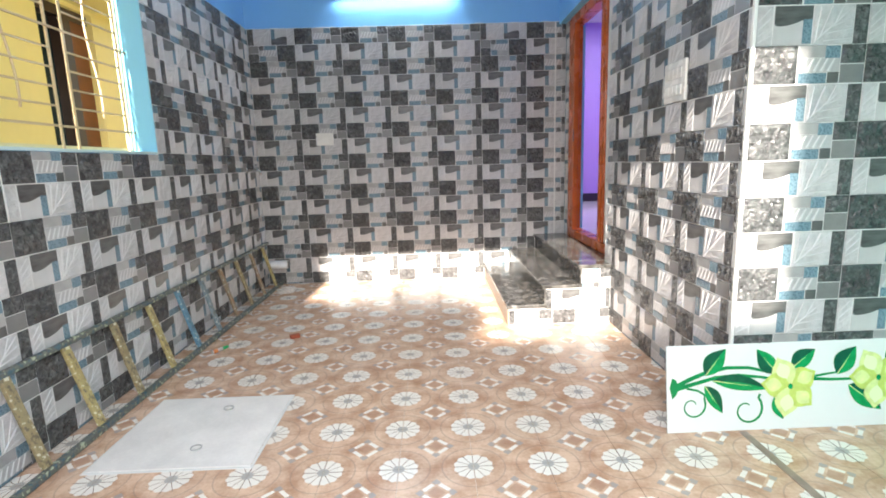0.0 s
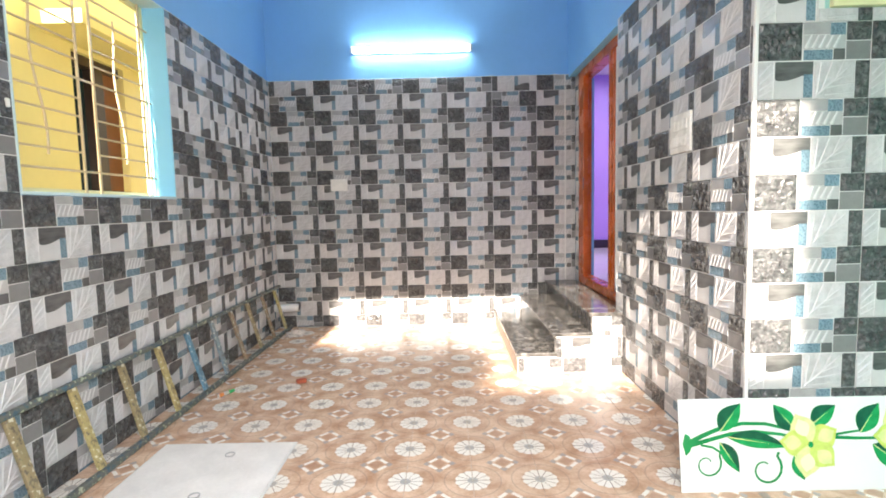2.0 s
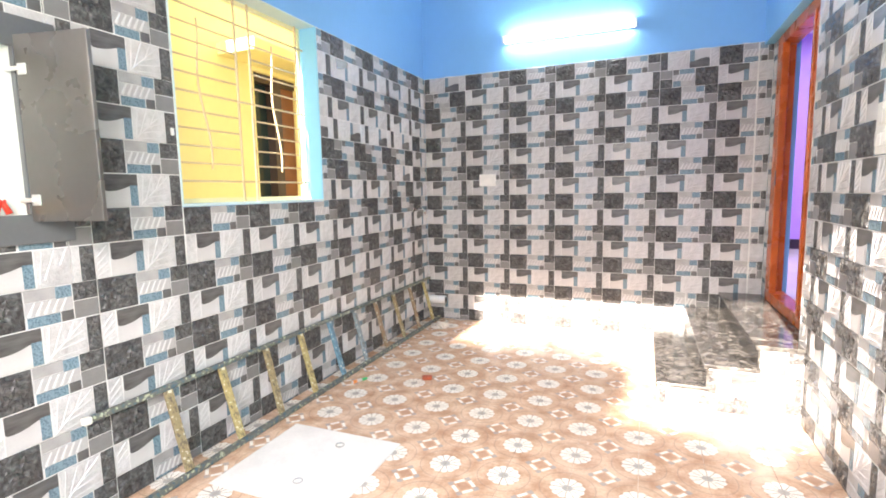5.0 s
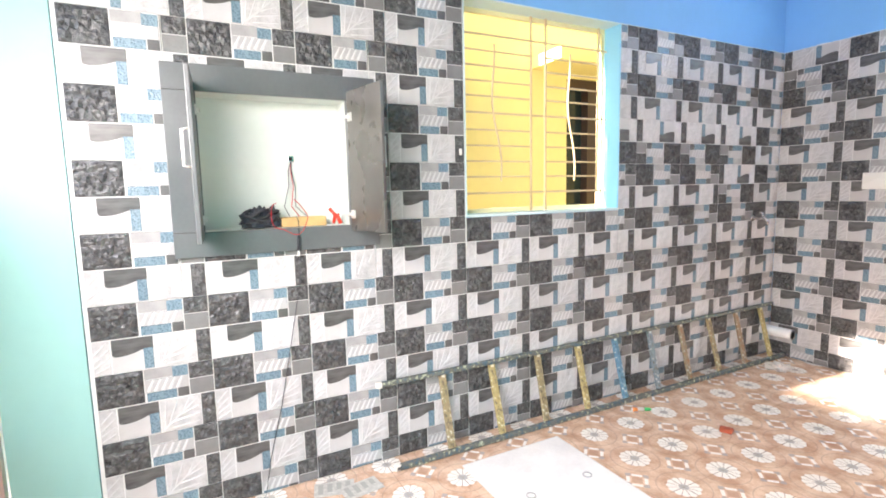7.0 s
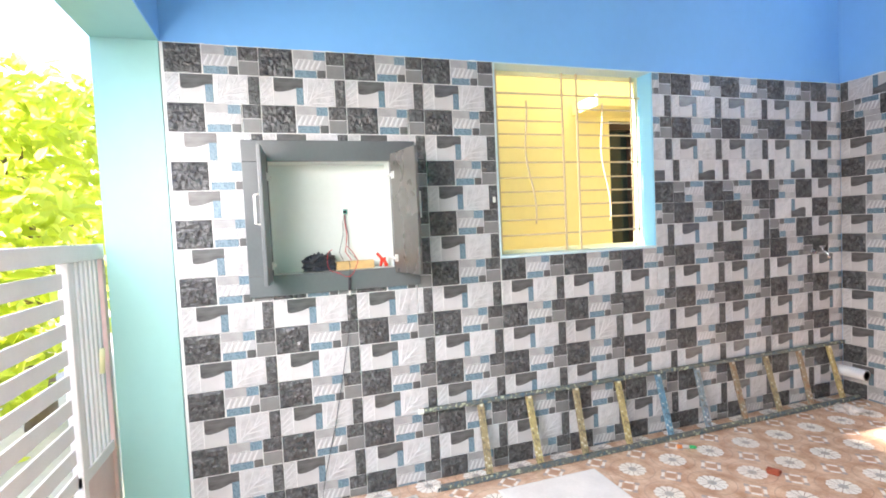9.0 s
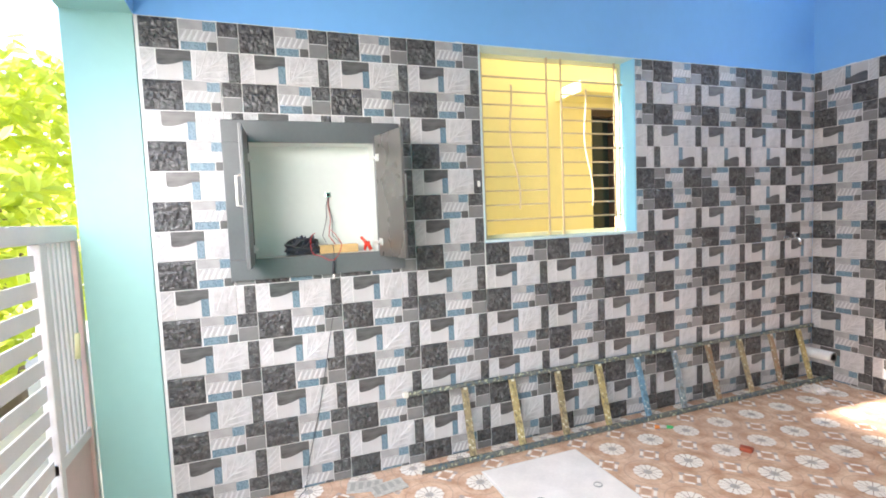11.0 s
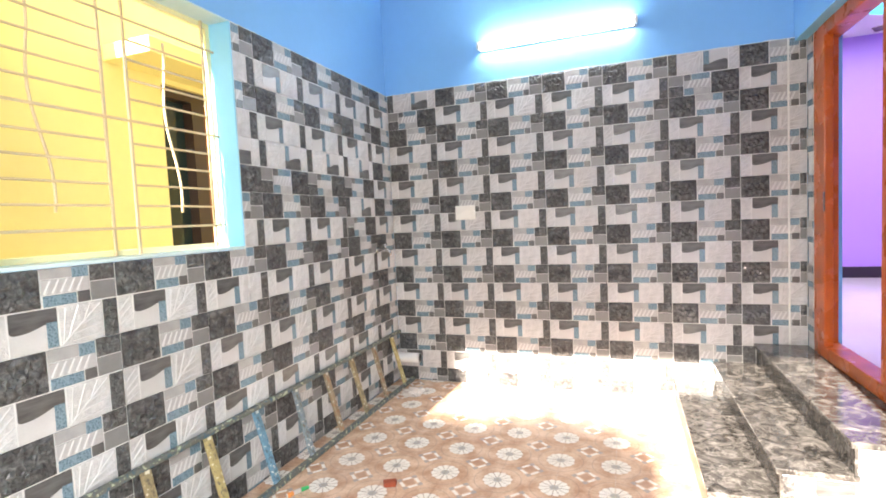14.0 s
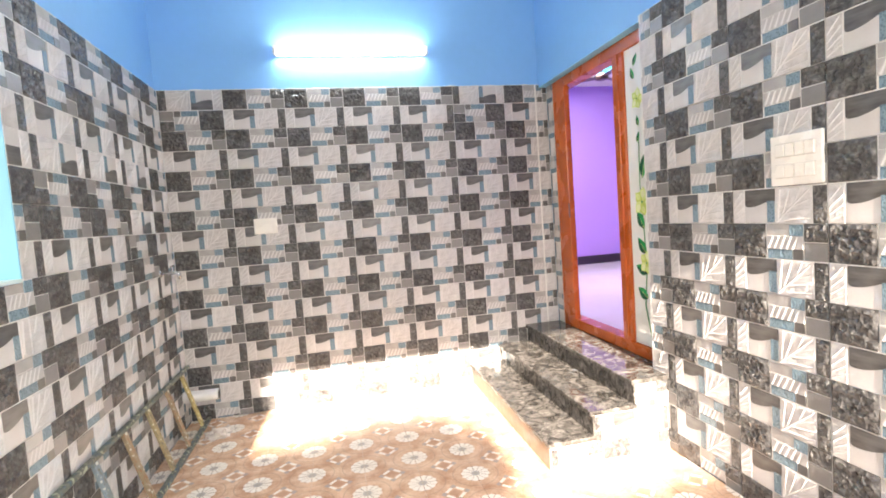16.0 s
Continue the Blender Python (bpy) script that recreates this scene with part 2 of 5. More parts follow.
FLOOR_DARK, FLOOR_LIGHT = (0.50, 0.29, 0.185, 1), (0.78, 0.555, 0.405, 1)
M_BLUE = material("blue wall paint", (0.18, 0.46, 0.83), 0.55, noise_scale=1.3, vary=0.05, bump=0.05, bump_scale=60)
M_SKYBLUE = material("pale blue reveal paint", (0.24, 0.60, 0.86), 0.5, noise_scale=1.5, vary=0.04, bump=0.05, bump_scale=60)
M_SILL = material("pale sill paint", (0.56, 0.72, 0.76), 0.5, noise_scale=2, vary=0.06, bump=0.05)
M_WARMBOUNCE = material("cream for warm bounce", (0.84, 0.74, 0.46), 0.6, noise_scale=1.5, vary=0.06, bump=0.06)
M_MINT = material("mint green wall paint", (0.31, 0.57, 0.54), 0.5, noise_scale=1.2, vary=0.05, bump=0.05, bump_scale=60)
# stronger mint than the pillars, chosen to tint bounced light
M_TINTMINT = material("deep mint for tinted bounce", (0.09, 0.72, 0.58), 0.5, noise_scale=1.2, vary=0.05, bump=0.05, bump_scale=60)
M_YELLOW = material("yellow wall paint", (0.92, 0.81, 0.37), 0.6, noise_scale=1.5, vary=0.05, bump=0.06, bump_scale=60)
M_LILAC = material("lilac wall paint", (0.46, 0.27, 0.80), 0.5, noise_scale=1.2, vary=0.03)
M_WHITE = material("white paint", (0.80, 0.80, 0.78), 0.5, noise_scale=1.2, vary=0.04, bump=0.04)
M_GROUT = material("white cement joint", (0.72, 0.72, 0.70), 0.8, noise_scale=5, vary=0.1, bump=0.1)
M_BROWNJOINT = material("cream floor joint", (0.62, 0.50, 0.40), 0.8, noise_scale=5, vary=0.15, bump=0.1)
T_BLACK = rock("black split stone tile", (0.033, 0.033, 0.035), (0.078, 0.078, 0.080), (0.155, 0.155, 0.155), 30, 0.15)
T_DARK = rock("dark grey split stone tile", (0.040, 0.040, 0.042), (0.092, 0.092, 0.093), (0.175, 0.175, 0.175), 44, 0.18)
T_LEAF = ridged("white veined tile", (0.60, 0.585, 0.59), (0.46, 0.45, 0.455), "noise", 17, 35, 0.32, 0.75, relief=0.018)
T_STRIPE = material("pale grey ribbed tile", (0.42, 0.41, 0.415), 0.3, noise_scale=14, vary=0.12, random_shade=0.08)
T_BLUE = ridged("blue pebbled tile", (0.185, 0.275, 0.335), (0.07, 0.125, 0.165), "cells", 110, 0, 0.2, 0.6)
T_LIGHT = material("light grey tile", (0.52, 0.505, 0.505), 0.36, noise_scale=9, vary=0.10, bump=0.06, bump_scale=30, random_shade=0.08)
T_GREY = material("mid grey tile", (0.205, 0.20, 0.20), 0.34, noise_scale=14, vary=0.18, bump=0.15, bump_scale=45, random_shade=0.08)
T_STRIP = material("clouded grey tile", (0.37, 0.36, 0.36), 0.36, noise_scale=16, vary=0.2, bump=0.1, bump_scale=45, random_shade=0.08)
T_WEDGE = streaked("charcoal streaked tile", (0.060, 0.058, 0.058), (0.130, 0.127, 0.127), 0.32)
T_VEIN = material("white glazed rib", (0.64, 0.63, 0.635), 0.22, noise_scale=14, vary=0.06)
T_BODY = material("tile body", (0.70, 0.69, 0.68), 0.4, noise_scale=9, vary=0.06)
TILE_MATS = [T_BODY, T_BLACK, T_DARK, T_LEAF, T_STRIPE, T_BLUE, T_LIGHT, T_GREY, T_WEDGE, T_VEIN, T_STRIP]
M_GRANITE = marble("black marbled granite")
M_EDGE = material("brown granite edge", (0.30, 0.23, 0.18), 0.3, noise_scale=18, vary=0.3, bump=0.05)
M_WOOD = material("polished orange-brown wood", (0.47, 0.092, 0.012), 0.25, noise_scale=5, vary=0.22, bump=0.02, bump_scale=30)
M_STEEL = material("bright chrome", (0.75, 0.75, 0.75), 0.15, 1.0, noise_scale=20, vary=0.05)
M_SATIN = material("satin steel", (0.80, 0.80, 0.78), 0.38, 0.6, noise_scale=20, vary=0.05)
M_LAMINATE = material("dark grey laminate", (0.14, 0.147, 0.152), 0.3, 0.25, noise_scale=4, vary=0.12, bump=0.03, bump_scale=120)
M_BRUSHED = material("brushed grey laminate", (0.19, 0.18, 0.168), 0.26, 0.6, noise_scale=3, vary=0.12, bump=0.03, bump_scale=140)
M_INSIDE = material("off-white cabinet lining", (0.69, 0.735, 0.70), 0.5, noise_scale=2, vary=0.05, bump=0.03)
M_IRON = material("cream painted iron", (0.60, 0.48, 0.30), 0.4, noise_scale=12, vary=0.1, bump=0.05)
M_CREAM = material("pale yellow window frame", (0.82, 0.78, 0.46), 0.4, noise_scale=6, vary=0.06)
M_GATE = material("pale grey gate paint", (0.72, 0.67, 0.65), 0.35, noise_scale=6, vary=0.07, bump=0.03)
M_PINK = material("pink grey gate edge", (0.66, 0.46, 0.42), 0.4, noise_scale=6, vary=0.1)
M_PLASTIC = material("white switch plastic", (0.80, 0.78, 0.74), 0.25, noise_scale=8, vary=0.03)
M_GAPSHADE = material("switch gap shade", (0.64, 0.62, 0.59), 0.4)
M_RINGBORE = material("ring grey and bore shade", (0.42, 0.41, 0.40), 0.4)
M_PVC = material("grey pvc pipe", (0.66, 0.67, 0.68), 0.3, noise_scale=6, vary=0.06)
M_HOLESHADE = material("hole shade", (0.015, 0.015, 0.015), 0.8)
M_COVER = material("white cement cover", (0.80, 0.77, 0.74), 0.6, noise_scale=5, vary=0.12, bump=0.15, bump_scale=50)
M_SPECK = material("paint splash", (0.75, 0.73, 0.66), 0.6)
M_DARKLEAF = material("dark green painted leaf", (0.006, 0.095, 0.045), 0.2, noise_scale=25, vary=0.3)
M_GREENLEAF = material("green painted leaf", (0.004, 0.31, 0.085), 0.2, noise_scale=25, vary=0.35)
M_STEM = material("green painted stem", (0.004, 0.25, 0.07), 0.2, noise_scale=15, vary=0.2)
M_PETAL = material("lime yellow petal", (0.56, 0.69, 0.16), 0.2, noise_scale=22, vary=0.22)
M_PETALTWO = material("light lime petal", (0.70, 0.81, 0.33), 0.2, noise_scale=22, vary=0.2)
M_PETALCORE = material("pale petal", (0.82, 0.88, 0.55), 0.2)
M_PANEL = material("glossy white panel", (0.80, 0.83, 0.81), 0.08, noise_scale=1.5, vary=0.02)
M_HALLFLOOR = material("polished white floor", (0.72, 0.68, 0.72), 0.12, noise_scale=1.5, vary=0.05)
M_SKIRT = material("dark skirting", (0.03, 0.02, 0.04), 0.3)
M_FAN = material("dark brown fan blade", (0.05, 0.03, 0.025), 0.3)
M_GROUND = material("dusty grey ground", (0.40, 0.38, 0.34), 0.9, noise_scale=0.7, vary=0.25, bump=0.4, bump_scale=20)
M_BARK = material("grey brown bark", (0.16, 0.12, 0.09), 0.9, noise_scale=8, vary=0.3, bump=0.6, bump_scale=30)
M_RED = material("bright red plastic", (0.70, 0.045, 0.02), 0.35, noise_scale=15, vary=0.1)
M_WIRE = material("black cable", (0.03, 0.033, 0.04), 0.45, noise_scale=30, vary=0.2)
M_WRAP = material("dark navy plastic", (0.022, 0.030, 0.045), 0.3, noise_scale=30, vary=0.3, bump=0.6, bump_scale=70)
M_REDWIRE = material("red wire", (0.50, 0.03, 0.03), 0.4)
M_PINE = material("pale pine offcut", (0.60, 0.40, 0.17), 0.6, noise_scale=12, vary=0.2, bump=0.1)
M_BRICK = material("red brick chip", (0.34, 0.075, 0.035), 0.8, noise_scale=20, vary=0.3, bump=0.5)
M_BAG = material("clear crumpled plastic", (0.62, 0.57, 0.53), 0.15, noise_scale=15, vary=0.2, bump=0.8, bump_scale=60)
M_LABEL = material("orange bottle label", (0.75, 0.25, 0.06), 0.4)
M_CAP = material("green bottle cap", (0.03, 0.45, 0.14), 0.35)
M_PAPER = material("printed leaflet", (0.50, 0.49, 0.45), 0.6, noise_scale=40, vary=0.25)
M_INK = material("leaflet print", (0.36, 0.36, 0.33), 0.6)
M_GLASS = material("dark window glass", (0.015, 0.03, 0.035), 0.06)
M_FLOWER = material("red garden flower", (0.70, 0.03, 0.06), 0.5)
M_FLOOR = floor_print("printed floor tile", 0.3045)
M_TUBE = glow("fluorescent tube", (0.80, 0.93, 1.0), TUBE)
M_COVE = glow("blue cove light", (0.05, 0.75, 0.95), 0.35)
M_LAMP = glow("warm white downlight", (1.0, 0.92, 0.95), HALL)

# ---- builders ----


def add_box(bm, x0, x1, y0, y1, z0, z1, slot=0):
    v = [bm.verts.new(p) for p in ((x0, y0, z0), (x1, y0, z0), (x1, y1, z0), (x0, y1, z0), (x0, y0, z1), (x1, y0, z1), (x1, y1, z1), (x0, y1, z1))]
    for q in ((3, 2, 1, 0), (4, 5, 6, 7), (0, 1, 5, 4), (1, 2, 6, 5), (2, 3, 7, 6), (3, 0, 4, 7)):
        bm.faces.new([v[i] for i in q]).material_index = slot


def boxes(*some):
    bm = bmesh.new()
    for b in some:
        add_box(bm, *b)
    return bm


def rbox(x0, x1, y0, y1, z0, z1, r=0.004, segments=2):
    """A box with rounded edges."""
    bm = boxes((x0, x1, y0, y1, z0, z1))
    bmesh.ops.bevel(bm, geom=bm.edges[:], offset=r, segments=segments, affect="EDGES", profile=0.5)
    return bm


def tube(points, r, sides=8, closed=False, flat=1.0):
    """A round bar along a line of points."""
    bm = bmesh.new()
    pts = [Vector(p) for p in points]
    rings = []
    for i, p in enumerate(pts):
        d = (pts[min(i + 1, len(pts) - 1)] - pts[max(i - 1, 0)]).normalized()
        a = d.cross(Vector((0, 0, 1)) if abs(d.z) < 0.9 else Vector((1, 0, 0))).normalized()
        c = d.cross(a)
        rad = r[i] if isinstance(r, (list, tuple)) else r
        rings.append([bm.verts.new(p + rad * (a * math.cos(2 * math.pi * k / sides) + flat * c * math.sin(2 * math.pi * k / sides))) for k in range(sides)])
    for a, c in zip(rings, rings[1:]):
        for k in range(sides):
            f = bm.faces.new((a[k], a[(k + 1) % sides], c[(k + 1) % sides], c[k]))
            f.smooth = True
    if not closed:
        bm.faces.new(rings[0][::-1])
        bm.faces.new(rings[-1])
    bmesh.ops.recalc_face_normals(bm, faces=bm.faces[:])
    return bm


def ring_mesh(r, thick, sides=20):
    pts = [(r * math.cos(2 * math.pi * k / sides), r * math.sin(2 * math.pi * k / sides), 0) for k in range(sides + 1)]
    return tube(pts, thick, 6)


def outline(points, depth):
    """A flat shape in x and z, with a thickness towards -y."""
    bm = bmesh.new()
    f = bm.faces.new([bm.verts.new((x, 0, z)) for x, z in points])
    if f.normal.y > 0:
        f.normal_flip()
    ext = bmesh.ops.extrude_face_region(bm, geom=[f])
    bmesh.ops.translate(bm, verts=[g for g in ext["geom"] if isinstance(g, bmesh.types.BMVert)], vec=(0, -depth, 0))
    bmesh.ops.recalc_face_normals(bm, faces=bm.faces[:])
    return bm


def part(name, bm, mats, parent=None, label="", m=None):
    me = bpy.data.meshes.new(name)
    bm.to_mesh(me)
    bm.free()
    for x in mats if isinstance(mats, list) else [mats]:
        me.materials.append(x)
    ob = new(name, me)
    if parent is not None:
        ob.parent = parent
    if m is not None:
        ob.matrix_basis = m
    if label:
        ob["label"] = label
    return ob


def thing(name, label, category, m=None, group=""):
    ob = new(name)
    ob.empty_display_size = 0.1
    if m is not None:
        ob.matrix_basis = m
    return tagged(ob, label, category, group)


def setting(name, bm, mats, label, category="wall"):
    return tagged(part(name, bm, mats), label, category, kind="structure")


# ---- plan ----
BACK, EAST, TOP, CEIL = 4.92, 3.062, 2.556, 3.55
PILLAR_Y, ALCOVE_Y, DOOR_X = 1.832, 3.435, 3.145
TW, TH = 0.457, 0.3042
WIN = (1.852, 3.05, 1.341, 2.560)
CAB = (0.357, 1.312, 1.212, 2.060)

# floor slab and outer ground
setting("ground", boxes((-40, 40, -40, 40, -0.30, -0.075)), M_GROUND, "dusty grey ground outside the house", "ground")
floor = setting("floor", boxes((-0.02, EAST + 0.02, -0.34, BACK + 0.02, -0.074, -0.004), (EAST + 0.02, 3.95, -0.34, PILLAR_Y + 0.01, -0.074, -0.004)), M_BROWNJOINT, "porch floor of printed brown tiles with white rosettes", "floor")

west = setting("wall_west", boxes(
    (-0.16, -0.012, 0.0, CAB[0] + 0.05, 0, CEIL), (-0.16, -0.012, CAB[1] - 0.05, WIN[0], 0, CEIL),
    (-0.16, -0.012, CAB[0] + 0.05, CAB[1] - 0.05, 0, CAB[2] + 0.05), (-0.16, -0.012, CAB[0] + 0.05, CAB[1] - 0.05, CAB[3] - 0.05, CEIL),
    (-0.16, -0.012, WIN[0], WIN[1], 0, WIN[2]), (-0.16, -0.012, WIN[0], WIN[1], WIN[3], CEIL), (-0.16, -0.012, WIN[1], BACK + 0.2, 0, CEIL)),
    M_BLUE, "blue plastered side wall with patterned stone-look tiles below")
setting("window_lining", boxes((-0.166, 0.001, WIN[1] - 0.005, WIN[1] + 0.002, WIN[2] + 0.004, WIN[3] - 0.005)), M_SKYBLUE, "pale blue painted reveal of the barred window", "window reveal")
setting("window_soffit", boxes((-0.166, -0.008, WIN[0], WIN[1], WIN[3] - 0.005, WIN[3] + 0.002)), M_SILL, "pale painted upper reveal of the barred window", "window reveal")
setting("window_sill", boxes((-0.166, 0.002, WIN[0] - 0.003, WIN[1], WIN[2] - 0.010, WIN[2] + 0.004), (-0.166, 0.001, WIN[0] - 0.002, WIN[0] + 0.005, WIN[2] + 0.004, WIN[3] - 0.005)), M_SILL, "pale painted sill of the barred window", "window sill")
# unseen skin added to reflect warm light onto the yellow wall
o = -0.161
setting("wall_west_bounce", boxes((o - 0.005, o, 0.0, WIN[0] - 0.002, 0, CEIL), (o - 0.005, o, WIN[1] + 0.002, BACK + 0.2, 0, CEIL), (o - 0.005, o, WIN[0] - 0.002, WIN[1] + 0.002, 0, WIN[2] - 0.012), (o - 0.005, o, WIN[0] - 0.002, WIN[1] + 0.002, WIN[3] + 0.003, CEIL)), M_WARMBOUNCE, "unseen outer skin of the porch wall, cream to bounce warm light")
north = setting("wall_north", boxes((-0.16, 3.30, BACK + 0.012, BACK + 0.2, 0, CEIL)), M_BLUE, "blue end wall with patterned stone-look tiles below")
east = setting("wall_east", boxes((EAST + 0.012, 3.30, PILLAR_Y + 0.20, ALCOVE_Y, 0, CEIL), (EAST + 0.012, 3.30, ALCOVE_Y, BACK + 0.012, TOP - 0.02, CEIL), (3.158, 3.30, 4.803, BACK + 0.012, 0.44, TOP - 0.02), (3.15, 3.30, ALCOVE_Y, BACK + 0.012, 0, 0.44)), M_BLUE, "blue side wall beside the entrance door, tiled below")
setting("alcove_soffit", boxes((EAST + 0.010, 3.25, ALCOVE_Y, BACK, TOP - 0.026, TOP - 0.021)), M_SKYBLUE, "pale blue soffit over the entrance door", "soffit")
south = setting("wall_south", boxes((EAST + 0.012, 3.38, PILLAR_Y + 0.012, PILLAR_Y + 0.20, 0, CEIL), (3.38, 3.95, PILLAR_Y + 0.012, PILLAR_Y + 0.20, 0, 2.03), (3.38, 3.95, PILLAR_Y + 0.012, PILLAR_Y + 0.20, 3.1, CEIL)), M_MINT, "tiled wall facing the gate, with a small window above")
# unseen closing wall, set near so its colour tints the tiles
setting("wall_side_passage", boxes((3.95, 4.13, -0.34, PILLAR_Y + 0.2, 0, CEIL)), M_TINTMINT, "unseen plain wall closing the passage, deep mint to tint its light")
setting("ceiling", boxes((-0.16, 4.13, -0.30, BACK + 0.2, CEIL, CEIL + 0.15)), M_WHITE, "plain white porch ceiling slab", "ceiling")
# sheet added out of view to throw mint light on the tiled wall
setting("passage_tint_sheet", boxes((3.30, 3.95, 0.007, PILLAR_Y + 0.011, CEIL - 0.006, CEIL - 0.001)), M_TINTMINT, "added mint sheet under the ceiling, tinting the passage light", "ceiling")
setting("beam_front", boxes((-0.20, 4.13, -0.30, 0.0, TOP + 0.004, CEIL)), M_MINT, "mint green beam over the gate opening", "beam")
setting("beam_inner_face", boxes((-0.012, 3.95, 0.0, 0.006, TOP + 0.006, CEIL)), M_BLUE, "blue painted inner face of the front beam", "beam")
setting("pillar_front", boxes((-0.20, 0.0, -0.30, -0.002, 0, TOP + 0.004)), M_MINT, "mint green pillar beside the gate", "pillar")
setting("pillar_gate_side", boxes((3.83, 4.13, -0.34, -0.04, 0, TOP + 0.004)), M_MINT, "mint green pillar at the passage", "pillar")

# ---- wall tiles ----
# fractions of a tile: left, right, bottom, top, material slot, proudness in mm
BLOCKS = (
    (0.0, 0.145, 0.0, 0.495, 3, 2.2), (0.145, 0.50, 0.0, 0.495, 6, 1.4), (0.15, 0.50, 0.235, 0.495, 8, 2.0), (0.405, 0.497, 0.015, 0.33, 5, 3.0),
    (0.50, 0.865, 0.0, 0.495, 3, 3.4), (0.865, 1.0, 0.0, 0.495, 2, 2.0), (0.0, 0.39, 0.505, 1.0, 1, 3.2), (0.39, 0.655, 0.835, 1.0, 10, 1.2),
    (0.63, 0.775, 0.80, 0.99, 5, 2.0), (0.39, 0.775, 0.645, 0.835, 4, 3.4), (0.40, 0.665, 0.505, 0.645, 5, 2.2), (0.665, 0.775, 0.505, 0.665, 8, 2.6),
    (0.775, 1.0, 0.755, 1.0, 2, 2.6), (0.775, 1.0, 0.505, 0.75, 7, 1.8))
# raised veins and ribs: from, to (fractions), half width in mm, level in mm
RIDGES = [(0.52, 0.03, 0.845, 0.46, 3.2, 3.3), (0.60, 0.14, 0.85, 0.20, 2.6, 3.3), (0.57, 0.10, 0.66, 0.475, 2.6, 3.3), (0.66, 0.22, 0.85, 0.33, 2.3, 3.3), (0.53, 0.06, 0.56, 0.47, 2.3, 3.3), (0.60, 0.05, 0.85, 0.08, 2.3, 3.3), (0.70, 0.28, 0.76, 0.475, 2.2, 3.3),
          (0.015, 0.04, 0.135, 0.13, 2.6, 2.1), (0.015, 0.12, 0.135, 0.24, 2.6, 2.1), (0.015, 0.20, 0.135, 0.36, 2.6, 2.1), (0.015, 0.30, 0.12, 0.47, 2.6, 2.1)]
RIDGES = [(a, b, c, d, min(1.55 * w, 4.8), up) for a, b, c, d, w, up in RIDGES]
RIDGES += [(0.415 + 0.063 * k, 0.658, 0.468 + 0.063 * k, 0.823, 7.6, 3.2) for k in range(5)]
tile_cache = {}


def rough_face(bm, front, slot, y):
    """The split-stone face of a dark block: small uneven facets inside its rim."""
    x0, z0, x1, z1 = front[0].co.x, front[0].co.z, front[2].co.x, front[2].co.z
    nx, nz = max(2, round((x1 - x0) / 0.0145)), max(2, round((z1 - z0) / 0.0145))
    rng = random.Random(nx * 31 + nz * 7 + slot)
    deep = 0.0075 if slot == 1 else 0.006
    rows = []
    for k in range(nz + 1):
        row = []
        for i in range(nx + 1):
            edge = i in (0, nx) or k in (0, nz)
            corner = {(0, 0): 0, (nx, 0): 1, (nx, nz): 2, (0, nz): 3}.get((i, k))
            if corner is not None:
                row.append(front[corner])
                continue
            jx = 0 if i in (0, nx) else rng.uniform(-0.35, 0.35)
            jz = 0 if k in (0, nz) else rng.uniform(-0.35, 0.35)
            up = 0.0 if edge else rng.uniform(-0.15, 1.0) * deep
            row.append(bm.verts.new((x0 + (x1 - x0) * (i + jx) / nx, y - up, z0 + (z1 - z0) * (k + jz) / nz)))
        rows.append(row)
    for k in range(nz):
        for i in range(nx):
            a, b, c, d = rows[k][i], rows[k][i + 1], rows[k + 1][i + 1], rows[k + 1][i]
            for f in ((a, b, c), (a, c, d)) if (i + k) % 2 else ((a, b, d), (b, c, d)):
                bm.faces.new(f).material_index = slot


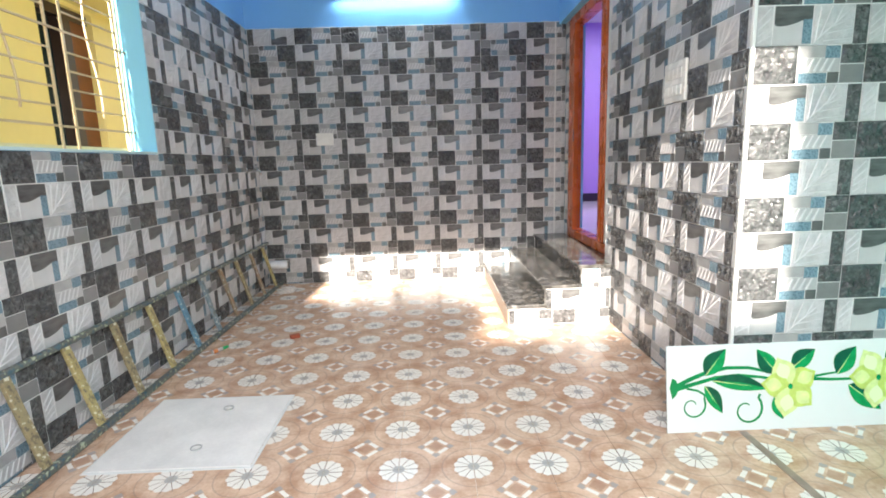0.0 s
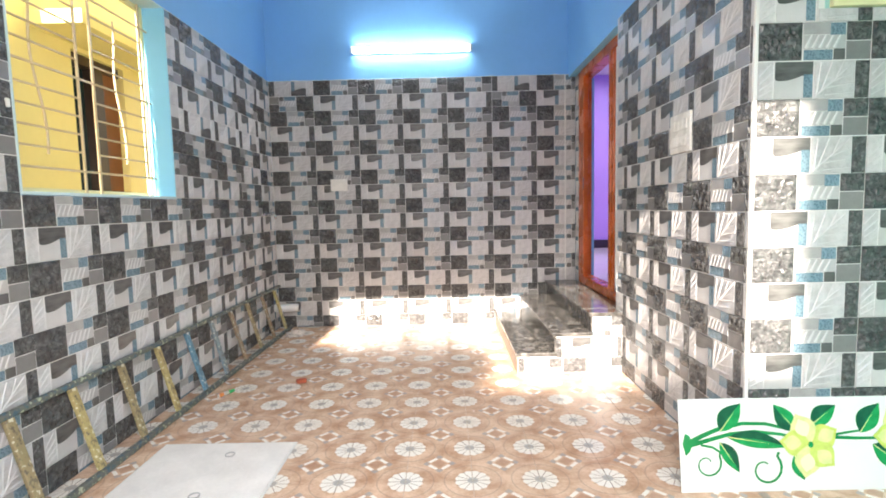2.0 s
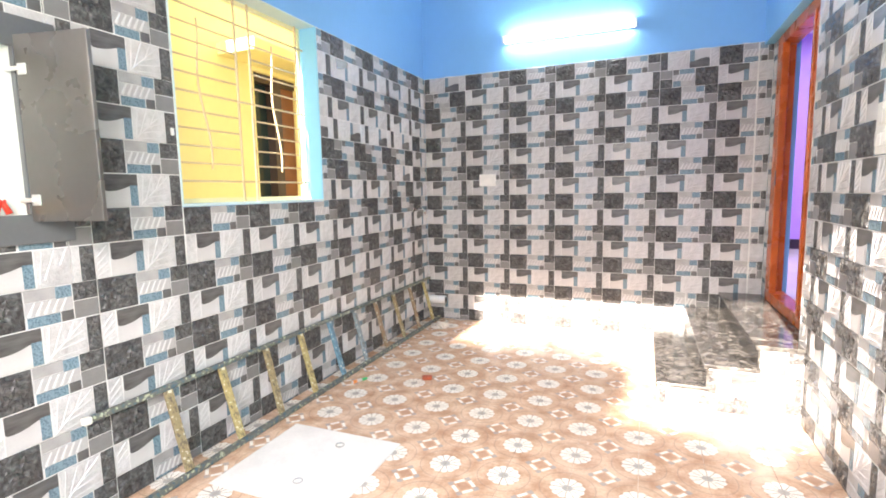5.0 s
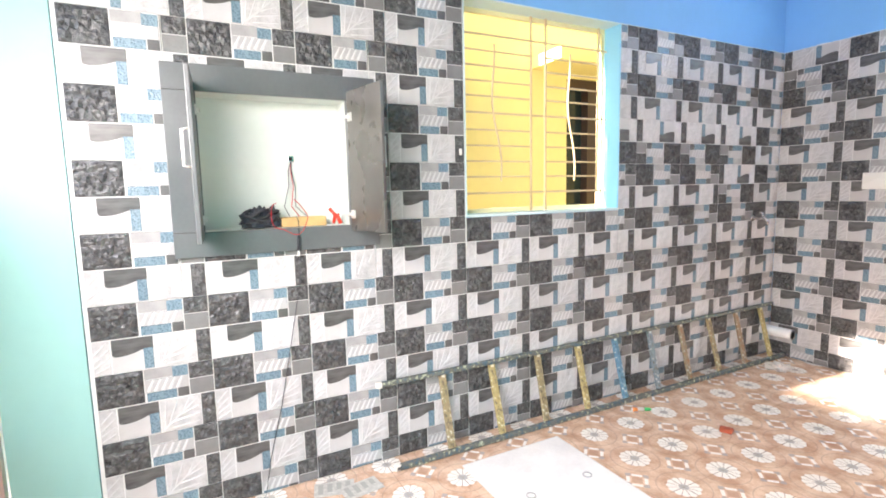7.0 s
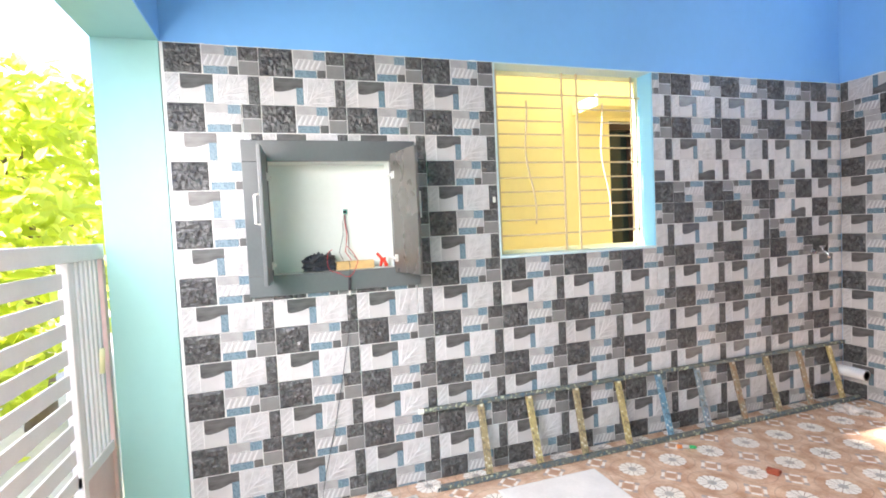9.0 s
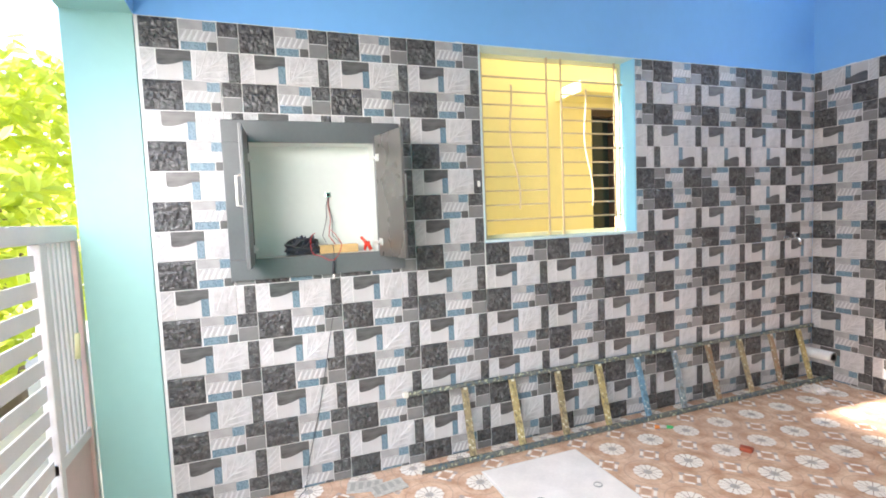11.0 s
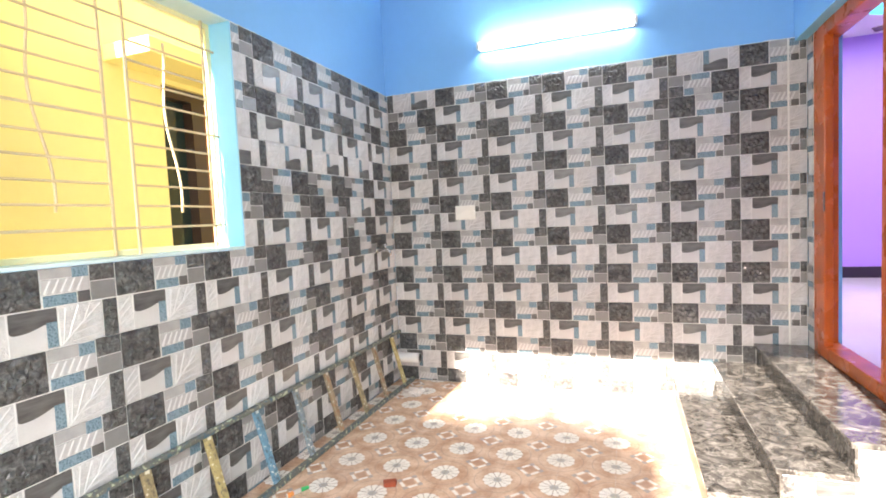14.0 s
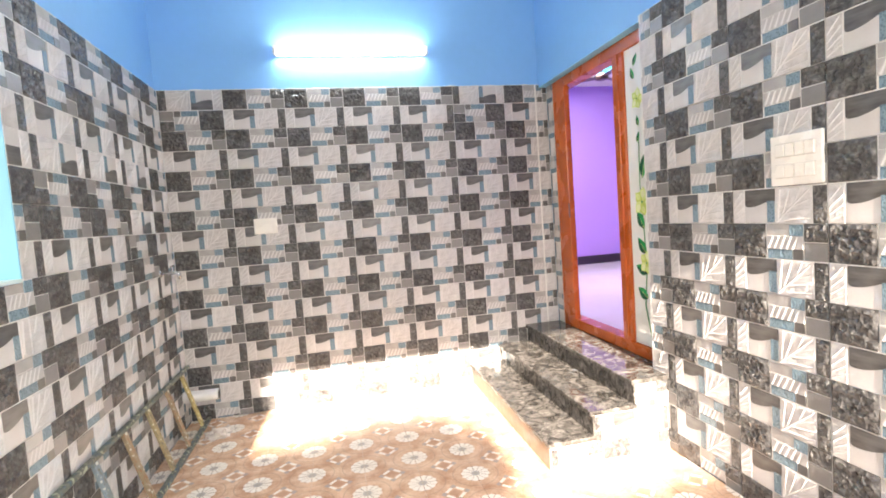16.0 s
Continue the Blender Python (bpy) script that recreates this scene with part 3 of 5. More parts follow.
def tile_mesh(a, b, c, d, flip):
    """The part of a tile between the fractions a..b across and c..d up; its face looks to -y."""
    key = (round(a, 3), round(b, 3), round(c, 3), round(d, 3), flip)
    if key in tile_cache:
        return tile_cache[key]
    bm = bmesh.new()
    g, h = 0.0016, 0.0005
    add_box(bm, a * TW + g, b * TW - g, 0.0, 0.009, c * TH + h, d * TH - h, 0)
    for l, r, lo, hi, slot, up in BLOCKS:
        if flip:
            l, r, lo, hi = 1 - r, 1 - l, 1 - hi, 1 - lo
        l, r, lo, hi = max(l, a), min(r, b), max(lo, c), min(hi, d)
        if r - l < 0.012 or hi - lo < 0.012:
            continue
        x0, x1, z0, z1, y = l * TW + g, r * TW - g, lo * TH + h, hi * TH - h, -up / 1000
        e = 0.0014
        if slot == 8 and hi - lo > 0.15 and r - l > 0.3:
            ring = [(x0 + (x1 - x0) * i, z0 + (z1 - z0) * k) for i, k in ((0.0, 0.14), (0.03, 0.05), (0.08, 0.01), (0.18, 0.0), (0.34, 0.03), (0.50, 0.10), (0.62, 0.18), (0.72, 0.26), (0.86, 0.31), (1.0, 0.33), (1.0, 1.0), (0.0, 1.0))]
            if flip:
                ring = [(x0 + x1 - i, z0 + z1 - k) for i, k in ring]
        else:
            ring = [(x0, z0), (x1, z0), (x1, z1), (x0, z1)]
        mx, mz = sum(p[0] for p in ring) / len(ring), sum(p[1] for p in ring) / len(ring)
        back = [bm.verts.new((p, 0.0005, q)) for p, q in ring]
        front = [bm.verts.new((p + math.copysign(min(e, abs(mx - p)), mx - p), y, q + math.copysign(min(e, abs(mz - q)), mz - q))) for p, q in ring]
        if slot in (1, 2):
            rough_face(bm, front, slot, y)
        else:
            bm.faces.new(front).material_index = slot
        n = len(ring)
        for i in range(n):
            bm.faces.new((back[i], back[(i + 1) % n], front[(i + 1) % n], front[i])).material_index = slot
    for u0, v0, u1, v1, w, base in RIDGES:
        if flip:
            u0, v0, u1, v1 = 1 - u0, 1 - v0, 1 - u1, 1 - v1
        if min(u0, u1) < a + 0.01 or max(u0, u1) > b - 0.01 or min(v0, v1) < c + 0.01 or max(v0, v1) > d - 0.01:
            continue
        p, q = Vector((u0 * TW, -base / 1000, v0 * TH)), Vector((u1 * TW, -base / 1000, v1 * TH))
        side = (q - p).cross(Vector((0, 1, 0))).normalized() * w / 1000
        up = Vector((0, -w / (1500 if w < 5 else 3500), 0))
        k = [bm.verts.new(x) for x in (p - side, p + side, q + side * 0.6, q - side * 0.6, p + up, q + up)]
        for f in ((0, 3, 5, 4), (1, 4, 5, 2), (0, 4, 1), (2, 5, 3)):
            bm.faces.new([k[i] for i in f]).material_index = 9
    bmesh.ops.recalc_face_normals(bm, faces=bm.faces[:])
    me = bpy.data.meshes.new("tile")
    bm.to_mesh(me)
    bm.free()
    for m in TILE_MATS:
        me.materials.append(m)
    tile_cache[key] = me
    return me


def tile_wall(owner, place, length, low, start=0.0, holes=(), flips=(), top=TOP):
    """Tiles on a wall: place is the pose of the wall face's lower left corner as one looks at it; holes are left, right, low, high."""
    rows, cols = math.ceil((top - low) / TH), math.ceil((length - start) / TW)
    for i in range(cols):
        for k in range(rows):
            x0, x1 = start + i * TW, start + (i + 1) * TW
            z1, z0 = top - k * TH, top - (k + 1) * TH
            cuts = [(max(x0, 0), min(x1, length), max(z0, low), min(z1, top))]
            for l, r, lo, hi in holes:
                out = []
                for a, b, c, d in cuts:
                    if r <= a or l >= b or hi <= c or lo >= d:
                        out.append((a, b, c, d))
                        continue
                    if l > a:
                        out.append((a, l, c, d))
                    if r < b:
                        out.append((r, b, c, d))
                    if lo > c:
                        out.append((max(a, l), min(b, r), c, lo))
                    if hi < d:
                        out.append((max(a, l), min(b, r), hi, d))
                cuts = out
            for a, b, c, d in cuts:
                if b - a < 0.012 or d - c < 0.012:
                    continue
                me = tile_mesh((a - x0) / TW, (b - x0) / TW, (c - z0) / TH, (d - z0) / TH, (i, k) in flips)
                ob = new("tile", me)
                ob.parent = owner
                ob.matrix_basis = place @ pose(x0, random.uniform(-0.0006, 0.0006), z0, random.uniform(-0.12, 0.12), 0, random.uniform(-0.12, 0.12))

# cement beds behind the tiles
setting("tile_bed_west", boxes((-0.012, -0.004, 0.002, CAB[0], 0, TOP - 0.004), (-0.012, -0.004, CAB[0], CAB[1], 0, CAB[2]), (-0.012, -0.004, CAB[0], CAB[1], CAB[3], TOP - 0.004), (-0.012, -0.004, CAB[1], WIN[0] - 0.003, 0, TOP - 0.004), (-0.012, -0.004, WIN[0] - 0.003, WIN[1] + 0.003, 0, WIN[2] - 0.014), (-0.012, -0.004, WIN[1] + 0.003, BACK - 0.004, 0, TOP - 0.004)), M_GROUT, "white cement joints between wall tiles", "joint")
setting("tile_bed_north", boxes((0.0, 3.145, BACK + 0.004, BACK + 0.012, 0, TOP - 0.004)), M_GROUT, "white cement joints between wall tiles", "joint")
setting("tile_bed_east", boxes((EAST + 0.004, EAST + 0.012, PILLAR_Y + 0.004, ALCOVE_Y - 0.002, 0, TOP - 0.004)), M_GROUT, "white cement joints between wall tiles", "joint")
setting("tile_bed_south", boxes((EAST + 0.004, 3.34, PILLAR_Y + 0.004, PILLAR_Y + 0.012, 0, 2.9), (3.34, 3.95, PILLAR_Y + 0.004, PILLAR_Y + 0.012, 0, 2.0)), M_GROUT, "white cement joints between wall tiles", "joint")
setting("trim_pillar_corner", rbox(EAST - 0.003, EAST + 0.012, PILLAR_Y - 0.003, PILLAR_Y + 0.012, 0.002, 2.9, 0.002), M_GROUT, "white cement corner joint of the tiled wall", "trim")
setting("trim_alcove_corner", rbox(EAST - 0.003, EAST + 0.012, ALCOVE_Y - 0.010, ALCOVE_Y + 0.004, 0.45, TOP, 0.002), M_GROUT, "white cement corner joint beside the door alcove", "trim")
setting("trim_door_corner", rbox(3.030, 3.042, BACK - 0.008, BACK + 0.004, 0.445, TOP, 0.002), M_GROUT, "thin white corner bead beside the door", "trim")

# ---- entrance steps ----
steps = tagged(part("entrance_steps", boxes((2.30, EAST, 3.312, BACK, 0, 0.130), (2.575, EAST, 3.312, BACK, 0.130, 0.275), (2.84, 3.25, ALCOVE_Y + 0.004, BACK, 0.275, 0.42), (2.84, EAST, 3.312, ALCOVE_Y + 0.004, 0.275, 0.42)), M_GROUT), "three porch steps of polished black marbled granite below the entrance door", "steps")
for x0, x1, z in ((2.285, 2.585, 0.130), (2.55, 2.85, 0.275)):
    part("tread", rbox(x0, x1, 3.295, BACK - 0.002, z, z + 0.028, 0.005), M_GRANITE, steps)
part("tread", rbox(2.815, 3.16, ALCOVE_Y + 0.002, BACK - 0.002, 0.42, 0.448, 0.005), M_GRANITE, steps)
part("tread", rbox(2.815, EAST - 0.002, 3.295, ALCOVE_Y + 0.001, 0.42, 0.448, 0.005), M_GRANITE, steps)
for x, z0, z1 in ((2.30, 0.0, 0.130), (2.575, 0.158, 0.275), (2.84, 0.303, 0.42)):
    part("riser", boxes((x - 0.008, x + 0.004, 3.304, BACK - 0.003, z0 + 0.001, z1)), M_EDGE if z0 == 0 else M_GRANITE, steps)

# ---- entrance door ----
door = tagged(part("door_1", boxes((DOOR_X, DOOR_X + 0.10, 4.70, 4.80, 0.45, 2.53)), M_WOOD), "polished orange-brown wooden door frame, the door open, with a painted side light", "door frame", kind="structure")
part("door_post", rbox(DOOR_X - 0.02, DOOR_X + 0.03, 4.56, 4.70, 0.53, 2.45, 0.006), M_WOOD, door)
part("door_post", rbox(DOOR_X - 0.01, DOOR_X + 0.09, 3.742, 3.865, 0.53, 2.45, 0.006), M_WOOD, door)
part("bead", rbox(DOOR_X - 0.02, DOOR_X + 0.0, 3.788, 3.818, 0.53, 2.45, 0.005), M_WOOD, door)
part("door_head", rbox(DOOR_X - 0.01, DOOR_X + 0.10, ALCOVE_Y + 0.002, 4.70, 2.45, 2.53, 0.006), M_WOOD, door)
part("threshold", rbox(DOOR_X - 0.015, DOOR_X + 0.10, ALCOVE_Y + 0.002, 4.70, 0.449, 0.53, 0.006), M_WOOD, door)
part("side_light", rbox(DOOR_X + 0.006, DOOR_X + 0.018, ALCOVE_Y + 0.003, 3.741, 0.52, 2.46, 0.002), M_PANEL, door, "white glass side light painted with a green flowering vine")
part("lock_plate", rbox(DOOR_X - 0.022, DOOR_X - 0.012, 4.56, 4.575, 1.38, 1.50, 0.003), M_FAN, door, "small dark strike plate")

# hall behind the door
hx = 9.0
setting("hall_floor", boxes((3.30, hx, 2.07, 8.6, 0.38, 0.46)), M_HALLFLOOR, "polished pale floor of the hall", "floor")
setting("hall_wall_far", boxes((3.10, hx, 8.5, 8.65, 0.46, 3.6)), M_LILAC, "lilac painted hall wall")
setting("hall_wall_side", boxes((hx, hx + 0.15, 2.07, 8.65, 0.3, 3.6)), M_LILAC, "lilac painted hall wall")
setting("hall_wall_near", boxes((4.13, hx, 2.07, 2.2, 0.3, 3.6)), M_LILAC, "lilac painted hall wall")
setting("hall_wall_west", boxes((3.10, 3.30, BACK + 0.2, 8.65, 0.3, 3.6)), M_LILAC, "lilac painted hall wall")
setting("hall_ceiling", boxes((3.30, hx, 2.07, 8.65, 3.45, 3.6)), M_WHITE, "white hall ceiling", "ceiling")
setting("baseboard", boxes((3.30, hx, 8.485, 8.5, 0.46, 0.60)), M_SKIRT, "dark polished skirting in the hall", "baseboard")
cove = thing("ceiling_recess_light", "round blue lit recess in the hall ceiling", "ceiling light", pose(4.9, 6.9, 3.43))
part("light_ring", ring_mesh(0.75, 0.03, 28), M_COVE, cove)
bm = bmesh.new()
bmesh.ops.create_circle(bm, cap_ends=True, segments=32, radius=0.72)
bmesh.ops.translate(bm, verts=bm.verts[:], vec=(0, 0, 0.012))
part("recess_panel", bm, M_COVE, cove)
fan = thing("ceiling_fan", "dark brown ceiling fan hanging at rest in the hall", "fan", pose(4.957, 7.042, 3.2))
part("rod", tube(((0, 0, 0.03), (0, 0, 0.25)), 0.012), M_FAN, fan)
part("motor", tube(((0, 0, -0.04), (0, 0, -0.03), (0, 0, 0.03), (0, 0, 0.05)), [0.05, 0.09, 0.09, 0.03], 20), M_FAN, fan)
for k in range(3):
    part("blade", rbox(0.08, 0.62, -0.06, 0.06, -0.006, 0.002, 0.002), M_FAN, fan, m=pose(0, 0, 0, 8, 0, 25 + 120 * k))
down = thing("downlight", "small round downlight in the hall ceiling", "lamp", pose(5.3, 7.6, 3.44))
bm = bmesh.new()
bmesh.ops.create_circle(bm, cap_ends=True, segments=20, radius=0.06)
bmesh.ops.reverse_faces(bm, faces=bm.faces[:])
part("lens", bm, M_LAMP, down)
part("trim_ring", ring_mesh(0.065, 0.008), M_WHITE, down)
# area lamp added to brighten the hall, with no fitting of its own
hall = new("hall_fill", bpy.data.lights.new("hall_fill", "AREA"))
hall.data.shape, hall.data.size, hall.data.size_y, hall.data.energy, hall.data.color = "RECTANGLE", 1.2, 1.2, HALL_W, (1.0, 0.93, 0.96)
hall.matrix_world = look((4.9, 6.6, 3.40), (4.9, 6.6, 0))

# ---- tube light on the end wall ----
lamp = thing("tube_light", "lit white fluorescent tube light on the blue end wall", "lamp", pose(1.48, BACK + 0.012, 2.835))
part("batten", rbox(-0.60, 0.60, -0.03, 0.0, -0.03, 0.03, 0.005), M_PLASTIC, lamp)
part("tube", tube(((-0.585, -0.058, 0), (0.585, -0.058, 0)), 0.026, 14), M_TUBE, lamp, "glowing white tube")
for s in (-1, 1):
    part("end_cap", rbox(s * 0.597 - 0.012, s * 0.597 + 0.012, -0.088, -0.031, -0.03, 0.03, 0.004), M_PLASTIC, lamp)

# ---- barred window in the side wall ----
win = tagged(part("window_1", boxes((-0.168, -0.140, WIN[0] + 0.004, WIN[0] + 0.03, WIN[2] + 0.005, WIN[3] - 0.005), (-0.168, -0.140, WIN[1] - 0.03, WIN[1] - 0.004, WIN[2] + 0.005, WIN[3] - 0.005), (-0.168, -0.140, WIN[0] + 0.03, WIN[1] - 0.03, WIN[2] + 0.005, WIN[2] + 0.03), (-0.168, -0.140, WIN[0] + 0.03, WIN[1] - 0.03, WIN[3] - 0.03, WIN[3] - 0.005)), M_CREAM), "cream iron window grille with wavy bars, open to a yellow wall", "window", kind="structure")
wl, wr, wb, wt = WIN[0] + 0.02, WIN[1] - 0.02, WIN[2] + 0.02, WIN[3] - 0.02
ww, wh = wr - wl, wt - wb
gx = -0.128
for fy in (0.04, 0.465, 0.565, 0.955):
    part("upright_bar", rbox(gx - 0.006, gx + 0.006, wl + ww * fy - 0.006, wl + ww * fy + 0.006, wb - 0.015, wt + 0.015, 0.002), M_IRON, win)
for fz in (0.09, 0.50, 0.885):
    part("cross_bar", rbox(gx + 0.005, gx + 0.012, wl - 0.015, wr + 0.015, wb + wh * fz - 0.006, wb + wh * fz + 0.006, 0.002), M_IRON, win)
for fz in (0.175, 0.255, 0.335, 0.415, 0.585, 0.66, 0.735, 0.81):
    for a, b in ((0.04, 0.465), (0.565, 0.955)):
        part("short_bar", rbox(gx - 0.005, gx + 0.004, wl + ww * a, wl + ww * b, wb + wh * fz - 0.005, wb + wh * fz + 0.005, 0.002), M_IRON, win)
for fy in (0.24, 0.755):
    pts = [(gx - 0.009, wl + ww * fy + 0.020 * math.sin(2.4 * (q / 16) * math.pi + 0.4) + 0.055 * (0.5 - q / 16), wb + wh * (0.15 + 0.70 * q / 16)) for q in range(17)]
    part("wavy_bar", tube(pts, 0.006, 8), M_IRON, win)

# neighbouring house behind the window
nb = tagged(part("neighbour_house", boxes((-1.0, -0.80, -0.3, 3.29, -0.07, 3.3), (-1.0, -0.80, 3.85, 7.5, -0.07, 3.3), (-1.0, -0.80, 3.29, 3.85, -0.07, 1.30), (-1.0, -0.80, 3.29, 3.85, 2.40, 3.3)), M_YELLOW), "yellow painted wall of the neighbouring house across a narrow gap", "house")
part("sunshade", rbox(-0.80, -0.44, 2.92, 4.4, 2.43, 2.52, 0.006), M_YELLOW, nb)
nw = part("window", boxes((-0.95, -0.92, 3.29, 3.85, 1.30, 2.40)), M_GLASS, nb, "dark glazed window with a brown frame")
part("frame", boxes((-0.92, -0.84, 3.56, 3.66, 1.30, 2.33), (-0.92, -0.84, 3.29, 3.85, 2.33, 2.40)), M_FAN, nw)
part("frame", boxes((-0.92, -0.86, 3.66, 3.85, 1.30, 2.33)), material("brown shutter", (0.20, 0.075, 0.035), 0.5, noise_scale=8, vary=0.2), nw)

# ---- gate ----


def gate_leaf(x0, x1, mirror):
    g = thing("gate_leaf", "pale grey painted steel gate leaf with louvre slats, closed", "gate", pose(0, -0.345, -0.06), "gate leaves")
    part("top_rail", rbox(x0, x1, -0.02, 0.02, 1.53, 1.605, 0.004), M_GATE, g)
    part("bottom_rail", rbox(x0, x1, -0.02, 0.02, 0.0, 0.13, 0.004), M_GATE, g)
    a, b = (x0, x0 + 0.46) if mirror else (x1 - 0.46, x1)
    s0, s1 = (x0 + 0.46, x1) if mirror else (x0, x1 - 0.46)
    for x in (x0, x1 - 0.045, (b - 0.045 if mirror else a)):
        part("stile", rbox(x, x + 0.045, -0.021, 0.021, 0.131, 1.529, 0.004), M_PINK if x == x0 else M_GATE, g)
    part("kick_panel", rbox(a + 0.01, b - 0.01, -0.004, 0.004, 0.13, 0.56, 0.002), M_PINK, g)
    part("mid_rail", rbox(a, b, -0.015, 0.015, 0.56, 0.61, 0.003), M_GATE, g)
    for k in range(6):
        x = a + 0.075 + 0.056 * k
        part("bar", rbox(x, x + 0.030, -0.01, 0.01, 0.61, 1.529, 0.002), M_GATE, g)
    for k in range(13):
        z = 0.145 + 0.1065 * k
        part("slat", rbox(s0 + 0.02, s1 - 0.02, -0.006, 0.006, z, z + 0.066, 0.002), M_GATE, g)
    part("bolt", tube(((a + 0.16, 0.022, 0.98), (a + 0.16, 0.03, 1.10)), 0.012), M_CREAM, g)
    return g


gate_leaf(-0.06, 1.51, True)

# ---- added shade block across the lane ----
lane = thing("lane_shade_block", "added unseen block across the lane, its stepped top shaping the sunlight", "house", pose(0, -12.0, -0.075))
part("wall", boxes((-6.0, 9.0, -6.0, 0.0, 0.0, 5.0)), M_WHITE, lane)
# heights of this unseen block are cut to shape the sun patches
for x0, x1, z in ((-1.4, -0.74, 6.7), (-0.74, -0.39, 8.6), (-0.39, 0.04, 7.13), (0.04, 1.13, 6.92), (1.13, 2.47, 6.62), (2.47, 9.0, 8.6)):
    part("shade_step", boxes((x0 + 0.002, x1 - 0.002, -0.25, -0.02, 5.0, z)), M_WHITE, lane)
# invented windows on the added block
for x in (-4.5, -1.0, 2.6, 6.4):
    pw = part("window", boxes((x, x + 1.2, 0.0, 0.02, 1.2, 2.5)), M_GLASS, lane)
    part("sill", rbox(x - 0.1, x + 1.3, 0.0, 0.12, 1.1, 1.19, 0.01), M_GROUT, pw)

# ---- trees and flowers outside ----


def tree(name, label, x, y, height, crown, leaves, seed, size=0.13, z0=-0.075):
    rnd = random.Random(seed)
    t = thing(name, label, "tree", pose(x, y, z0))
    pts = [(rnd.uniform(-0.05, 0.05) * k, rnd.uniform(-0.05, 0.05) * k, height * k / 5) for k in range(6)]
    part("trunk", tube(pts, [0.13, 0.11, 0.10, 0.085, 0.06, 0.03], 10), M_BARK, t)
    for k in range(6):
        a = rnd.uniform(0, 6.28)
        c = crown[rnd.randrange(len(crown))]
        s = pts[2 + k % 3]
        e = Vector((c[0], c[1], c[2])) * rnd.uniform(0.75, 1.0)
        mid = (Vector(s) + e) / 2 + Vector((0.1 * math.cos(a), 0.1 * math.sin(a), 0.1))
        part("limb", tube((s, mid, e), [0.05, 0.035, 0.012], 7), M_BARK, t)
    bm = bmesh.new()
    for k in range(leaves):
        c = crown[k % len(crown)]
        d = Vector((rnd.gauss(0, 1), rnd.gauss(0, 1), rnd.gauss(0, 1))).normalized() * rnd.random() ** 0.45
        p = Vector((c[0] + d.x * c[3], c[1] + d.y * c[3], c[2] + d.z * c[3] * 0.8))
        m = Matrix.Translation(p) @ Euler((rnd.uniform(-1, 1), rnd.uniform(-1, 1), rnd.uniform(0, 6.28))).to_matrix().to_4x4()
        l = size * rnd.uniform(0.6, 1.25)
        v = [bm.verts.new(m @ Vector(q)) for q in ((0, 0, 0), (l * 0.3, -l * 0.30, l * 0.07), (l * 0.7, -l * 0.24, l * 0.04), (l, 0, -l * 0.10), (l * 0.7, l * 0.24, l * 0.04), (l * 0.3, l * 0.30, l * 0.07))]
        bm.faces.new(v[:4])
        bm.faces.new((v[0], v[3], v[4], v[5]))
    part("crown", bm, M_LEAF_THIN, t)
    return t


M_LEAF_THIN = bpy.data.materials.new("thin leaf")
M_LEAF_THIN.use_nodes = True
ln = M_LEAF_THIN.node_tree
lb = ln.nodes["Principled BSDF"]
lb.inputs["Roughness"].default_value = 0.4
lr = ln.nodes.new("ShaderNodeValToRGB")
lr.color_ramp.elements[0].color, lr.color_ramp.elements[1].color = (0.10, 0.22, 0.02, 1), (0.46, 0.52, 0.05, 1)
lg = ln.nodes.new("ShaderNodeNewGeometry")
ln.links.new(lg.outputs["Random Per Island"], lr.inputs[0])
ln.links.new(lr.outputs[0], lb.inputs["Base Color"])
lt = ln.nodes.new("ShaderNodeBsdfTranslucent")
lt.inputs[0].default_value = (0.78, 0.84, 0.16, 1)
lm = ln.nodes.new("ShaderNodeMixShader")
lm.inputs[0].default_value = 0.55
ln.links.new(lb.outputs[0], lm.inputs[1])
ln.links.new(lt.outputs[0], lm.inputs[2])
ln.links.new(lm.outputs[0], ln.nodes["Material Output"].inputs[0])
tree("tree", "leafy green tree beyond the gate in sunlight", -2.4, -1.6, 2.4, ((0.0, 0.0, 2.2, 0.7), (-0.9, 0.2, 2.4, 0.7), (0.8, 0.2, 1.9, 0.55), (0.2, 0.1, 2.75, 0.55), (-0.8, 0.1, 1.5, 0.7), (0.7, 0.1, 1.3, 0.55), (-0.2, 0.2, 1.1, 0.6), (-1.7, 0.2, 2.0, 0.8), (-0.9, 0.1, 3.0, 0.5), (0.9, 0.1, 0.8, 0.5)), 2700, 3, 0.18)
# unseen crown added above the block to dapple sun on the floor
tree("tree", "added unseen leafy tree across the lane, dappling the sunlight", 0.52, -12.9, 2.1, ((-0.30, 0.0, 2.28, 0.36), (0.22, 0.05, 2.25, 0.36), (0.0, 0.0, 2.35, 0.34), (0.40, 0.0, 2.2, 0.26)), 1100, 5, 0.14, 4.925)
rnd = random.Random(8)
shrub = thing("flowering_shrub", "low garden shrub with bright red flowers outside the gate", "shrub", pose(-1.3, -1.9, -0.075))
bm = bmesh.new()
for k in range(500):
    p = Vector((rnd.gauss(0, 0.25), rnd.gauss(0, 0.2), abs(rnd.gauss(0.55, 0.3))))
    m = Matrix.Translation(p) @ Euler((rnd.uniform(-1, 1), rnd.uniform(-1, 1), rnd.uniform(0, 6.28))).to_matrix().to_4x4()
    bm.faces.new([bm.verts.new(m @ Vector(q)) for q in ((0, 0, 0), (0.05, -0.03, 0.01), (0.1, 0, 0), (0.05, 0.03, 0.01))])
part("foliage", bm, M_LEAF_THIN, shrub)
